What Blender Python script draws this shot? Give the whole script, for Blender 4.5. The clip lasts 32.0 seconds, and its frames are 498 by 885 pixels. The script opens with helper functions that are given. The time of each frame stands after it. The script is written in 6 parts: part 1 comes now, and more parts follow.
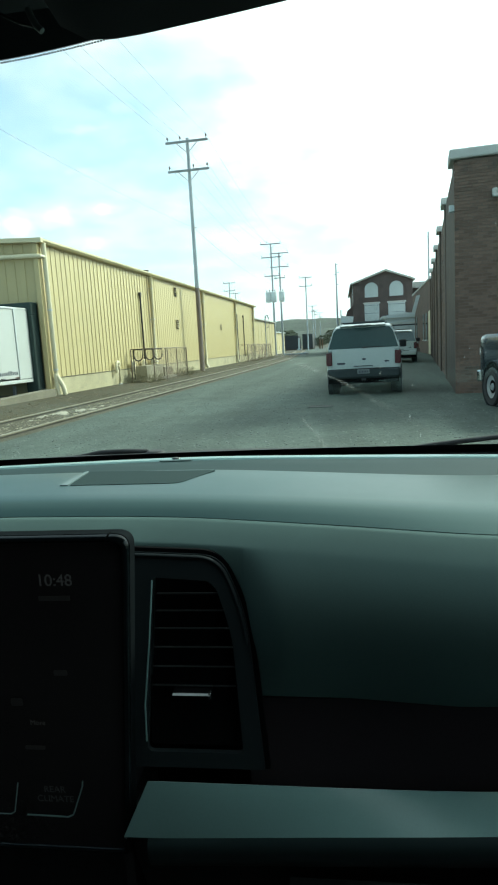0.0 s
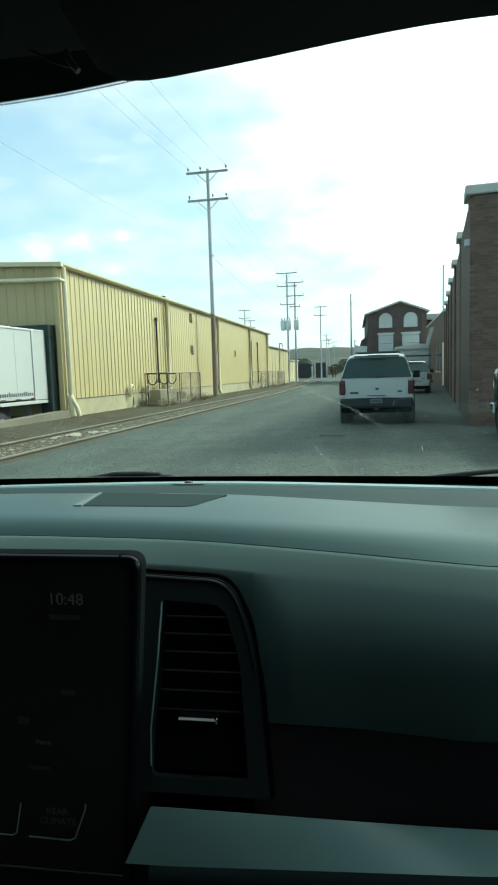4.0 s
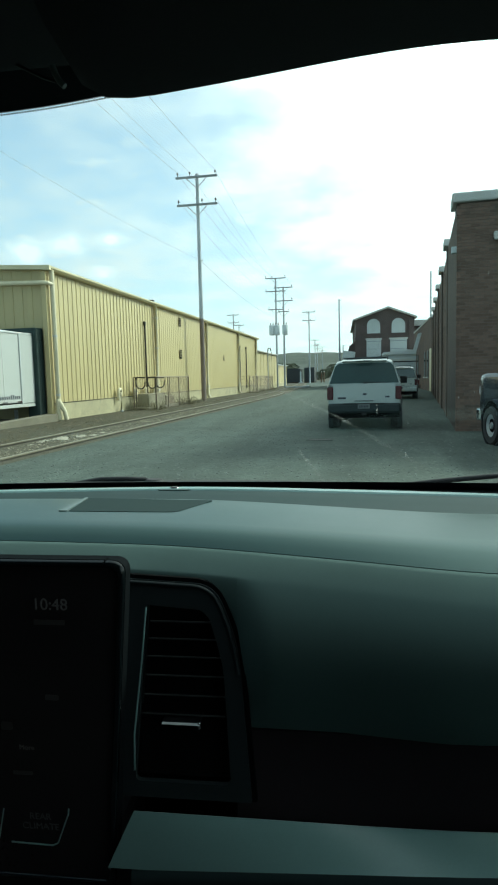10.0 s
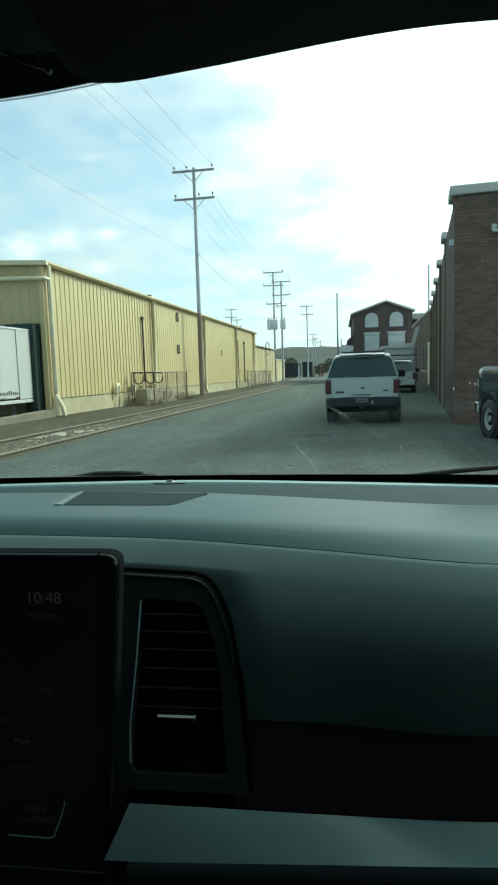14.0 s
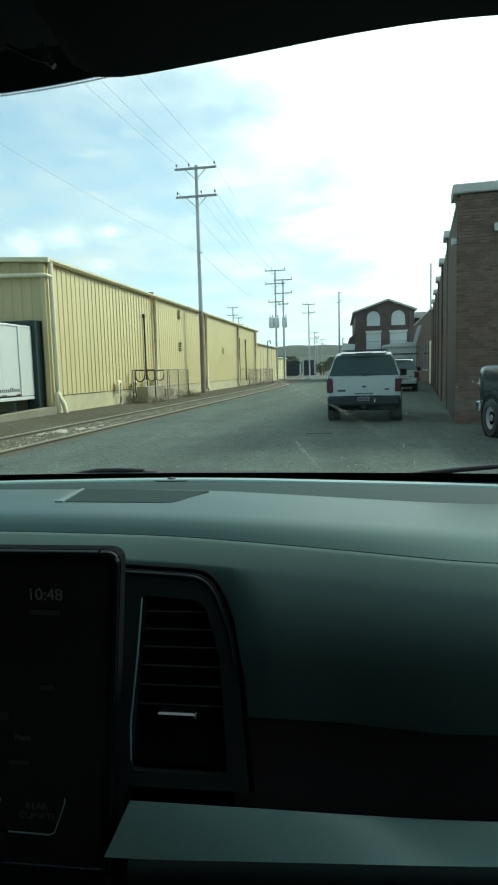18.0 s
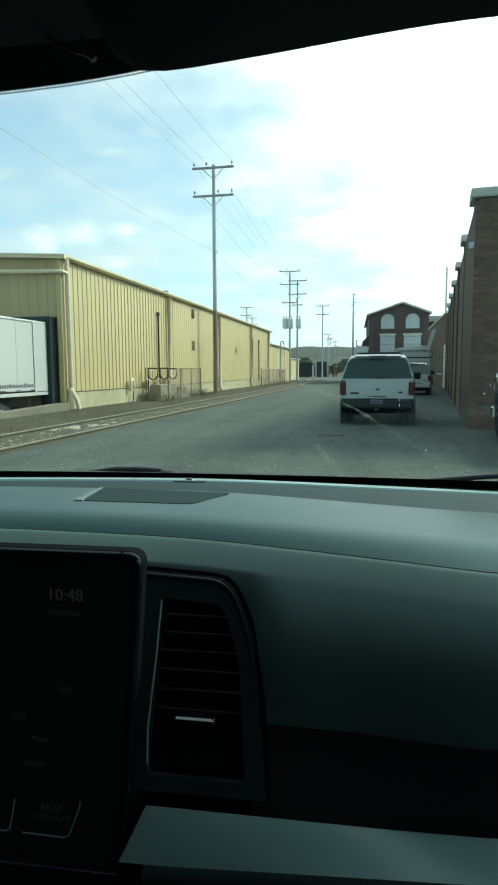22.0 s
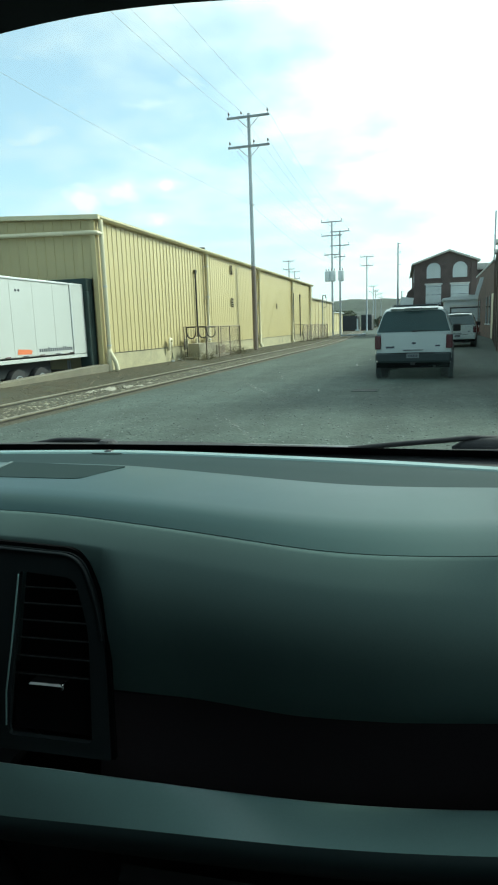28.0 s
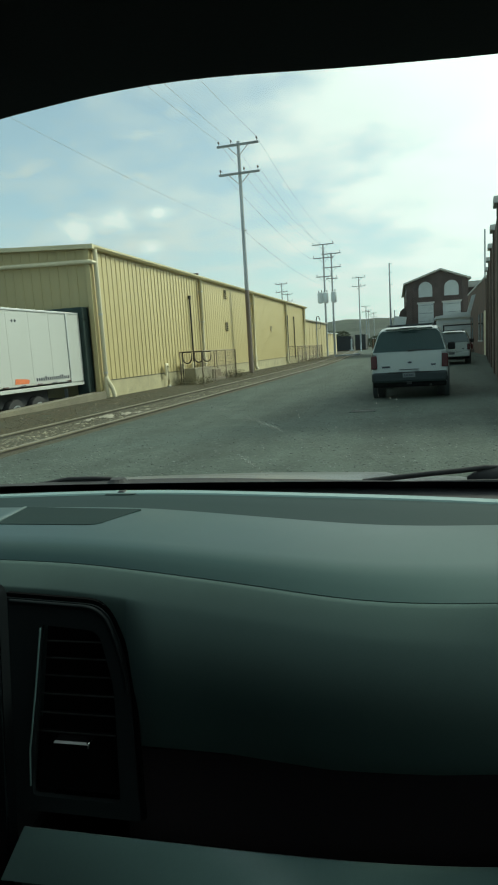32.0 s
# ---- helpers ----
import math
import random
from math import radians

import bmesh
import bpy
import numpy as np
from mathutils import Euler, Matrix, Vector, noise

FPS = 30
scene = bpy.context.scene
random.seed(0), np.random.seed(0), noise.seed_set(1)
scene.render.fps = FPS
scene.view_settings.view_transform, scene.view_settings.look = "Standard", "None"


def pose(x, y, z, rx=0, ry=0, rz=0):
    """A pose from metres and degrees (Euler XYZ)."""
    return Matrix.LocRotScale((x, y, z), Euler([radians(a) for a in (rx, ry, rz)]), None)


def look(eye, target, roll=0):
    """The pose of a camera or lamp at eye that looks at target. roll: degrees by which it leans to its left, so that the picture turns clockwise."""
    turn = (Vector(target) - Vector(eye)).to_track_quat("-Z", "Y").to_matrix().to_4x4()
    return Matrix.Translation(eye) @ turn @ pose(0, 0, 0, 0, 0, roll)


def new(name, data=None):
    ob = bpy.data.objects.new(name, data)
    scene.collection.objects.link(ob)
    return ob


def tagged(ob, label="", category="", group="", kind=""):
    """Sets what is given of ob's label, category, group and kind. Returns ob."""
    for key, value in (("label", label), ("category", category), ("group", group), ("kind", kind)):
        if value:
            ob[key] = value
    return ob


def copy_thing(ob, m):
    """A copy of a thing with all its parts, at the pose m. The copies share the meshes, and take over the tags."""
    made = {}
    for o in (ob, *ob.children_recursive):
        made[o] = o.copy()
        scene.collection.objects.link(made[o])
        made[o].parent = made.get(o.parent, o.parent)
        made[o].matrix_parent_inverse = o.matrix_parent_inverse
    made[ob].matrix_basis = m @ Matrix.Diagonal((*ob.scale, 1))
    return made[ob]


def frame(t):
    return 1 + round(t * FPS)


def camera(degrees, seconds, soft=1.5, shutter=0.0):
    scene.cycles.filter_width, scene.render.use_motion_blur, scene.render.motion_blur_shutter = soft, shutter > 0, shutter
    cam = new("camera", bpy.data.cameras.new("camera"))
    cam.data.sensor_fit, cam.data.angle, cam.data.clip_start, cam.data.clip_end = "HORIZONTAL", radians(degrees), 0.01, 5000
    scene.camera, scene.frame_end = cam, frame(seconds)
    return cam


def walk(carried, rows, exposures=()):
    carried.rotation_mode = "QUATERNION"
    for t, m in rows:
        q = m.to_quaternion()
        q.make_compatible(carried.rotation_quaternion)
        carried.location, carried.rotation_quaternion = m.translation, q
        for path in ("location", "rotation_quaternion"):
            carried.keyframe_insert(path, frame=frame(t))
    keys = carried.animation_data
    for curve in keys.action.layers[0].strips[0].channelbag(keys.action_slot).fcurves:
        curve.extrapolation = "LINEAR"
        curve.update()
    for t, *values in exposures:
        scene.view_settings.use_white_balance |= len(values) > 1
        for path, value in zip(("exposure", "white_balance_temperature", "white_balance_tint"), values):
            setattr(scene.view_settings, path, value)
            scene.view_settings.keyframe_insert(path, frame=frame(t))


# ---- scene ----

# ---- camera ----
cam = camera(42.98, 32.0, soft=2.1)
PATH = [
    (0, -0.013, 0.016, 1.480, 10.12, -8.64, 3.22),
    (0.5, -0.015, 0.015, 1.481, 10.36, -8.54, 3.05),
    (1, -0.024, 0.007, 1.485, 11.20, -6.58, 1.94),
    (1.5, -0.016, 0.004, 1.483, 11.32, -6.37, 2.43),
    (2, -0.017, 0.004, 1.483, 11.55, -6.26, 2.25),
    (2.5, -0.019, 0.007, 1.481, 11.41, -6.47, 2.19),
    (3, -0.020, 0.004, 1.484, 11.47, -6.21, 1.84),
    (3.5, -0.019, 0.004, 1.483, 11.31, -6.21, 1.75),
    (5.5, 0.001, 0.003, 1.473, 11.59, -5.95, 1.75),
    (6, -0.018, -0.005, 1.489, 11.12, -5.14, 0.53),
    (6.5, -0.020, -0.007, 1.488, 11.05, -4.92, 0.50),
    (7, -0.010, -0.007, 1.485, 10.52, -5.15, 0.93),
    (7.5, -0.004, -0.010, 1.485, 10.35, -5.08, 1.35),
    (8, -0.007, -0.010, 1.487, 10.55, -5.17, 1.09),
    (8.5, -0.009, -0.010, 1.488, 10.52, -5.12, 1.04),
    (9, -0.012, -0.006, 1.487, 10.46, -5.33, 0.96),
    (9.5, -0.011, -0.007, 1.487, 10.42, -5.48, 1.03),
    (10, -0.006, -0.006, 1.485, 10.30, -5.83, 1.43),
    (10.5, -0.011, -0.001, 1.484, 10.30, -6.08, 1.10),
    (11, -0.011, 0.000, 1.484, 10.27, -6.27, 1.20),
    (11.5, 0.002, -0.001, 1.478, 9.95, -6.40, 2.01),
    (12, -0.000, -0.001, 1.480, 10.06, -6.39, 1.77),
    (12.5, -0.001, 0.001, 1.479, 10.24, -6.45, 1.84),
    (13, -0.000, 0.001, 1.479, 10.18, -6.50, 1.88),
    (13.5, -0.000, -0.001, 1.480, 10.05, -6.37, 1.78),
    (14, -0.000, -0.001, 1.480, 10.14, -6.31, 1.75),
    (14.5, 0.001, -0.001, 1.479, 10.15, -6.40, 1.76),
    (16.5, 0.000, -0.000, 1.479, 10.24, -6.37, 1.64),
    (17, -0.002, 0.001, 1.479, 10.20, -6.48, 1.53),
    (17.5, -0.001, 0.000, 1.480, 10.30, -6.41, 1.48),
    (18, -0.002, 0.001, 1.479, 10.27, -6.48, 1.48),
    (18.5, -0.001, 0.002, 1.478, 10.26, -6.64, 1.51),
    (19, -0.001, 0.001, 1.479, 10.21, -6.53, 1.52),
    (19.5, -0.002, 0.001, 1.478, 10.12, -6.53, 1.43),
    (20, -0.003, 0.001, 1.479, 10.27, -6.53, 1.39),
    (20.5, -0.001, 0.002, 1.477, 10.25, -6.54, 1.47),
    (21, -0.009, 0.004, 1.480, 10.79, -6.53, 1.15),
    (21.5, -0.001, 0.004, 1.476, 10.62, -6.58, 1.51),
    (22, -0.025, 0.011, 1.482, 11.39, -6.45, 0.28),
    (22.5, -0.021, 0.012, 1.478, 11.29, -6.65, 0.56),
    (23, -0.015, 0.013, 1.475, 11.15, -6.91, 1.14),
    (23.5, -0.006, 0.011, 1.472, 11.16, -6.94, 1.67),
    (24, -0.016, 0.014, 1.473, 11.33, -6.90, 1.19),
    (24.5, -0.019, 0.007, 1.478, 11.39, -6.34, 0.80),
    (25, 0.014, 0.013, 1.471, 12.07, -6.84, 2.51),
    (25.5, 0.012, 0.044, 1.473, 15.61, -7.20, 2.10),
    (27.5, 0.217, 0.054, 1.514, 17.98, -8.86, 2.93),
    (28, 0.280, 0.071, 1.511, 15.34, -10.28, 1.91),
    (28.5, 0.305, 0.061, 1.531, 17.43, -8.67, 1.82),
    (29, 0.336, 0.080, 1.526, 18.66, -8.39, 2.91),
    (29.5, 0.309, 0.091, 1.537, 19.04, -9.14, 1.72),
    (30, 0.314, 0.112, 1.527, 18.19, -10.49, 2.92),
    (30.5, 0.342, 0.084, 1.534, 16.49, -9.67, 3.75),
    (31, 0.308, 0.089, 1.538, 16.39, -8.40, 3.76),
    (31.5, 0.257, 0.074, 1.545, 15.02, -7.42, 2.90),
    (32, 0.239, 0.079, 1.545, 14.87, -8.30, 3.47),
]

walk(cam, [(t, pose(x, y, z, 90 + pitch, roll, yaw)) for t, x, y, z, yaw, pitch, roll in PATH],
     exposures=[(0.0, 0.28, 6350, -5), (1.0, 0.25, 6350, -5), (3.0, 0.22, 6350, -5), (6.0, -0.06, 6350, -5), (24.0, -0.04, 6350, -5), (28.0, 0.12, 6350, -5), (30.0, 0.10, 6550, -5), (31.0, -0.06, 7000, -5), (32.0, -0.47, 6900, -5)])

# ---- sky and sun: bright broken cloud, sun ahead on the right behind thin cloud ----
SUN_AZ, SUN_EL = radians(47), radians(36)
SUN_DIR = Vector((math.sin(SUN_AZ) * math.cos(SUN_EL), math.cos(SUN_AZ) * math.cos(SUN_EL), math.sin(SUN_EL)))


def link(nt, a, b):
    nt.links.new(a, b)


def node(nt, kind, **values):
    n = nt.nodes.new(kind)
    for k, v in values.items():
        if k in n.inputs:
            n.inputs[k].default_value = v
    return n


def math_node(nt, op, a, b=None, clamp=False):
    n = nt.nodes.new("ShaderNodeMath")
    n.operation, n.use_clamp = op, clamp
    for i, v in enumerate((a, b)):
        if v is None:
            continue
        if isinstance(v, (int, float)):
            n.inputs[i].default_value = v
        else:
            link(nt, v, n.inputs[i])
    return n.outputs[0]


def ramp(nt, fac, stops):
    n = nt.nodes.new("ShaderNodeValToRGB")
    els = n.color_ramp.elements
    while len(els) < len(stops):
        els.new(0.5)
    for e, (p, c) in zip(els, stops):
        e.position = p
        e.color = (*c, 1) if isinstance(c, tuple) else (c, c, c, 1)
    link(nt, fac, n.inputs[0])
    return n.outputs[0]


def mix(nt, fac, a, b, blend="MIX"):
    n = nt.nodes.new("ShaderNodeMix")
    n.data_type, n.blend_type = "RGBA", blend
    for i, v in ((0, fac), (6, a), (7, b)):
        if isinstance(v, (int, float)):
            n.inputs[i].default_value = v
        elif isinstance(v, tuple):
            n.inputs[i].default_value = (*v, 1)
        else:
            link(nt, v, n.inputs[i])
    return n.outputs[2]


world = bpy.data.worlds.new("sky")
world.use_nodes = True
scene.world = world
nt = world.node_tree
nt.nodes.clear()
sky = nt.nodes.new("ShaderNodeTexSky")
sky.sky_type, sky.sun_disc = "NISHITA", False
sky.sun_elevation, sky.sun_rotation = SUN_EL, SUN_AZ
sky.air_density, sky.dust_density, sky.ozone_density = 1.0, 1.5, 1.2
co = nt.nodes.new("ShaderNodeTexCoord")
sep = nt.nodes.new("ShaderNodeSeparateXYZ")
link(nt, co.outputs["Generated"], sep.inputs[0])
zz = math_node(nt, "ADD", math_node(nt, "MAXIMUM", sep.outputs[2], 0.0), 0.16)
flat = nt.nodes.new("ShaderNodeCombineXYZ")
link(nt, math_node(nt, "DIVIDE", sep.outputs[0], zz), flat.inputs[0])
link(nt, math_node(nt, "DIVIDE", sep.outputs[1], zz), flat.inputs[1])
big = node(nt, "ShaderNodeTexNoise", Scale=0.9, Detail=3.0, Roughness=0.5)
fine = node(nt, "ShaderNodeTexNoise", Scale=2.6, Detail=7.0, Roughness=0.56)
for n in (big, fine):
    link(nt, flat.outputs[0], n.inputs["Vector"])
dot = nt.nodes.new("ShaderNodeVectorMath")
dot.operation = "DOT_PRODUCT"
link(nt, co.outputs["Generated"], dot.inputs[0])
dot.inputs[1].default_value = SUN_DIR
glow = math_node(nt, "POWER", math_node(nt, "MAXIMUM", dot.outputs["Value"], 0.0), 3.0)
cover = math_node(nt, "ADD", math_node(nt, "MULTIPLY", big.outputs[0], 0.5), math_node(nt, "MULTIPLY", fine.outputs[0], 0.6))
cover = math_node(nt, "ADD", cover, math_node(nt, "MULTIPLY", glow, 0.66))
puff = node(nt, "ShaderNodeTexNoise", Scale=3.4, Detail=4.0, Roughness=0.5)
link(nt, flat.outputs[0], puff.inputs["Vector"])
rough = node(nt, "ShaderNodeTexNoise", Scale=22.0, Detail=5.0, Roughness=0.6)
link(nt, co.outputs["Generated"], rough.inputs["Vector"])
PUFFS = ((-29.3, 10.8, 2.6), (-25.8, 11.4, 2.6), (-22.1, 11.9, 1.9), (-22.8, 9.1, 1.7))
cloud = ramp(nt, cover, ((0.50, 0.0), (0.60, 0.35), (0.74, 1.0)))
cloud = math_node(nt, "MAXIMUM", cloud, ramp(nt, puff.outputs[0], ((0.57, 0.0), (0.66, 0.7))))
puffs = None
for az, el, size in PUFFS:
    d = Vector((math.sin(radians(az)) * math.cos(radians(el)), math.cos(radians(az)) * math.cos(radians(el)), math.sin(radians(el))))
    gap = nt.nodes.new("ShaderNodeVectorMath")
    gap.operation = "SUBTRACT"
    link(nt, co.outputs["Generated"], gap.inputs[0])
    gap.inputs[1].default_value = d
    flat_gap = nt.nodes.new("ShaderNodeVectorMath")
    flat_gap.operation = "MULTIPLY"
    link(nt, gap.outputs[0], flat_gap.inputs[0])
    flat_gap.inputs[1].default_value = (1.0, 1.0, 1.7)
    span = nt.nodes.new("ShaderNodeVectorMath")
    span.operation = "LENGTH"
    link(nt, flat_gap.outputs[0], span.inputs[0])
    near = math_node(nt, "SUBTRACT", 1.0, math_node(nt, "DIVIDE", span.outputs["Value"], radians(size)))
    near = math_node(nt, "ADD", near, math_node(nt, "MULTIPLY", math_node(nt, "SUBTRACT", rough.outputs[0], 0.5), 1.6))
    near = ramp(nt, near, ((0.1, 0.0), (0.75, 0.95)))
    puffs = near if puffs is None else math_node(nt, "MAXIMUM", puffs, near)
cloud = math_node(nt, "MAXIMUM", cloud, puffs)
shade = math_node(nt, "ADD", math_node(nt, "MULTIPLY", glow, 10.0), 5.0)
shade = math_node(nt, "MULTIPLY", shade, math_node(nt, "ADD", math_node(nt, "MULTIPLY", fine.outputs[0], 0.3), 0.85))
shade = math_node(nt, "ADD", shade, math_node(nt, "MULTIPLY", puffs, 1.3))
cloud_rgb = nt.nodes.new("ShaderNodeVectorMath")
cloud_rgb.operation = "SCALE"
cloud_rgb.inputs[0].default_value = (0.98, 1.0, 1.04)
link(nt, shade, cloud_rgb.inputs["Scale"])
haze = ramp(nt, math_node(nt, "MAXIMUM", sep.outputs[2], 0.0), ((0.0, 0.72), (0.13, 0.38), (0.42, 0.30)))
sky_rgb = mix(nt, haze, sky.outputs[0], (5.7, 7.0, 7.7))
bg = nt.nodes.new("ShaderNodeBackground")
bg.inputs["Strength"].default_value = 0.185
link(nt, mix(nt, cloud, sky_rgb, cloud_rgb.outputs[0]), bg.inputs["Color"])
out = nt.nodes.new("ShaderNodeOutputWorld")
link(nt, bg.outputs[0], out.inputs[0])

sun = new("sun", bpy.data.lights.new("sun", "SUN"))
sun.data.energy, sun.data.angle, sun.data.color = 5.0, radians(13), (1.0, 0.95, 0.86)
sun.matrix_world = look(SUN_DIR * 100, (0, 0, 0))


# ---- materials ----
def material(name, base, rough=0.7, metal=0.0, spots=None, scale=1.0, fine=40.0, var=0.25, bump=0.15, dist=0.01, per_piece=0.0,
             spec=0.5, stretch=(1, 1, 1), stain=None, stain_at=(0.55, 0.7), coat=0.0):
    """Base colour varied at two scales, with relief; spots and stain are second colours in patches."""
    m = bpy.data.materials.new(name)
    m.use_nodes = True
    nt = m.node_tree
    b = nt.nodes["Principled BSDF"]
    co = nt.nodes.new("ShaderNodeTexCoord")
    mp = node(nt, "ShaderNodeMapping", Scale=stretch)
    link(nt, co.outputs["Object"], mp.inputs["Vector"])
    n1 = node(nt, "ShaderNodeTexNoise", Scale=scale, Detail=5.0, Roughness=0.6)
    n2 = node(nt, "ShaderNodeTexNoise", Scale=fine, Detail=4.0, Roughness=0.65)
    link(nt, mp.outputs[0], n1.inputs["Vector"])
    link(nt, mp.outputs[0], n2.inputs["Vector"])
    lo = tuple(c * (1 - var) for c in base)
    hi = tuple(min(1, c * (1 + var)) for c in base)
    col = mix(nt, ramp(nt, n1.outputs[0], ((0.3, 0.0), (0.7, 1.0))), lo, hi)
    if spots:
        col = mix(nt, ramp(nt, n2.outputs[0], ((0.45, 0.0), (0.65, 1.0))), col, spots)
    else:
        k = ramp(nt, n2.outputs[0], ((0.3, 1 - var * 0.6), (0.7, 1 + var * 0.4)))
        col = mix(nt, 1.0, col, k, "MULTIPLY")
    if stain:
        n3 = node(nt, "ShaderNodeTexNoise", Scale=scale * 2.3, Detail=6.0, Roughness=0.7)
        link(nt, mp.outputs[0], n3.inputs["Vector"])
        col = mix(nt, ramp(nt, n3.outputs[0], ((stain_at[0], 0.0), (stain_at[1], 1.0))), col, stain)
    if per_piece:
        info = nt.nodes.new("ShaderNodeObjectInfo")
        geo = nt.nodes.new("ShaderNodeNewGeometry")
        r = math_node(nt, "FRACT", math_node(nt, "ADD", info.outputs["Random"], geo.outputs["Random Per Island"]))
        col = mix(nt, 1.0, col, ramp(nt, r, ((0.0, 1 - per_piece), (1.0, 1 + per_piece))), "MULTIPLY")
    link(nt, col, b.inputs["Base Color"])
    rr = math_node(nt, "ADD", math_node(nt, "MULTIPLY", n1.outputs[0], 0.2), rough - 0.1, clamp=True)
    link(nt, rr, b.inputs["Roughness"])
    b.inputs["Metallic"].default_value = metal
    b.inputs["Specular IOR Level"].default_value = spec
    b.inputs["Coat Weight"].default_value = coat
    if bump:
        bp = node(nt, "ShaderNodeBump", Strength=bump, Distance=dist)
        link(nt, n2.outputs[0], bp.inputs["Height"])
        link(nt, bp.outputs[0], b.inputs["Normal"])
    return m


def gravel_material(name, low, high, dark):
    """Packed stones: cells of two sizes, sand between them, and long worn tracks along y."""
    m = bpy.data.materials.new(name)
    m.use_nodes = True
    nt = m.node_tree
    b = nt.nodes["Principled BSDF"]
    co = nt.nodes.new("ShaderNodeTexCoord")
    cells = node(nt, "ShaderNodeTexVoronoi", Scale=16.0)
    small = node(nt, "ShaderNodeTexVoronoi", Scale=42.0)
    patch = node(nt, "ShaderNodeTexNoise", Scale=0.9, Detail=6.0, Roughness=0.65)
    mp = node(nt, "ShaderNodeMapping", Scale=(0.9, 0.07, 1.0))
    tracks = node(nt, "ShaderNodeTexNoise", Scale=1.0, Detail=4.0, Roughness=0.6)
    for n in (cells, small, patch, mp):
        link(nt, co.outputs["Object"], n.inputs["Vector"])
    link(nt, mp.outputs[0], tracks.inputs["Vector"])
    col = mix(nt, ramp(nt, cells.outputs["Color"], ((0.25, 0.0), (0.8, 1.0))), low, high)
    col = mix(nt, ramp(nt, small.outputs["Distance"], ((0.15, 0.0), (0.6, 0.8))), col, dark)
    col = mix(nt, 1.0, col, ramp(nt, patch.outputs[0], ((0.3, 0.80), (0.7, 1.18))), "MULTIPLY")
    col = mix(nt, 1.0, col, ramp(nt, tracks.outputs[0], ((0.3, 0.78), (0.7, 1.25))), "MULTIPLY")
    link(nt, col, b.inputs["Base Color"])
    b.inputs["Roughness"].default_value = 0.92
    b.inputs["Specular IOR Level"].default_value = 0.25
    bp = node(nt, "ShaderNodeBump", Strength=0.5, Distance=0.02)
    link(nt, math_node(nt, "ADD", math_node(nt, "MULTIPLY", cells.outputs["Distance"], -1.0), math_node(nt, "MULTIPLY", small.outputs["Distance"], -0.4)), bp.inputs["Height"])
    link(nt, bp.outputs[0], b.inputs["Normal"])
    return m


def glass_material(name, tint=(1, 1, 1), dark=0.0):
    """A thin pane: see-through and mirror by Fresnel, with a share of dark tint."""
    m = bpy.data.materials.new(name)
    m.use_nodes = True
    nt = m.node_tree
    nt.nodes.clear()
    o = nt.nodes.new("ShaderNodeOutputMaterial")
    tr = node(nt, "ShaderNodeBsdfTransparent", Color=(*tint, 1))
    gl = node(nt, "ShaderNodeBsdfGlossy", Roughness=0.02)
    mx = nt.nodes.new("ShaderNodeMixShader")
    mx.inputs[0].default_value = 0.035
    link(nt, tr.outputs[0], mx.inputs[1])
    link(nt, gl.outputs[0], mx.inputs[2])
    link(nt, mx.outputs[0], o.inputs[0])
    return m


M = {}
M["dirt"] = material("dry verge", (0.035, 0.027, 0.010), 0.95, spots=(0.050, 0.040, 0.016), scale=0.7, fine=9, var=0.3, bump=0.9, dist=0.05, stain=(0.033, 0.037, 0.017), stain_at=(0.48, 0.62))
M["straw"] = material("dead grass", (0.090, 0.072, 0.034), 0.95, scale=0.8, fine=9, var=0.3, bump=0, per_piece=0.4)
M["debris"] = material("pale leaf litter", (0.21, 0.19, 0.135), 0.95, scale=0.8, fine=9, var=0.3, bump=0, per_piece=0.6)
# tan head colour includes the sky's sheen on the rail top
M["rail_top"] = material("tan rail head with painted sheen", (0.165, 0.15, 0.105), 0.5, 0.2, scale=2, fine=40, var=0.25)
M["pipe_pale"] = material("cream painted pipe", (0.62, 0.56, 0.38), 0.5, scale=1.0, fine=9, var=0.08, bump=0.03)
M["gravel_road"] = gravel_material("packed gravel", (0.063, 0.081, 0.068), (0.088, 0.110, 0.093), (0.048, 0.061, 0.052))
M["gravel"] = material("gravel stones", (0.108, 0.124, 0.112), 0.9, scale=3, fine=30, per_piece=0.5)
M["ballast"] = material("track filling", (0.047, 0.041, 0.022), 0.95, spots=(0.084, 0.075, 0.046), scale=0.8, fine=26, bump=0.9, dist=0.03)
# worn steel, darkened for the shade under the rail head
M["steel_rail"] = material("worn rail steel", (0.055, 0.050, 0.040), 0.6, 0.3, scale=2, fine=40, var=0.3)
M["yellow"] = material("yellow painted sheet", (0.446, 0.370, 0.185), 0.5, scale=0.25, fine=3, var=0.07, bump=0.05, stretch=(1, 1, 0.25), per_piece=0.025, stain=(0.385, 0.33, 0.168), stain_at=(0.52, 0.8))
M["yellow_trim"] = material("pale yellow trim", (0.60, 0.54, 0.34), 0.5, scale=0.6, fine=6, var=0.08, bump=0.03)
M["yellow_plinth"] = material("yellow painted concrete", (0.375, 0.335, 0.205), 0.85, scale=0.8, fine=9, var=0.16, bump=0.3, stain=(0.23, 0.21, 0.14), stain_at=(0.50, 0.72))
M["concrete"] = material("weathered concrete", (0.165, 0.15, 0.108), 0.9, scale=1.0, fine=12, var=0.2, bump=0.4, stain=(0.14, 0.13, 0.10))
M["roof_sheet"] = material("grey roof sheet", (0.42, 0.42, 0.38), 0.6, scale=0.4, fine=6, var=0.1, bump=0.05)
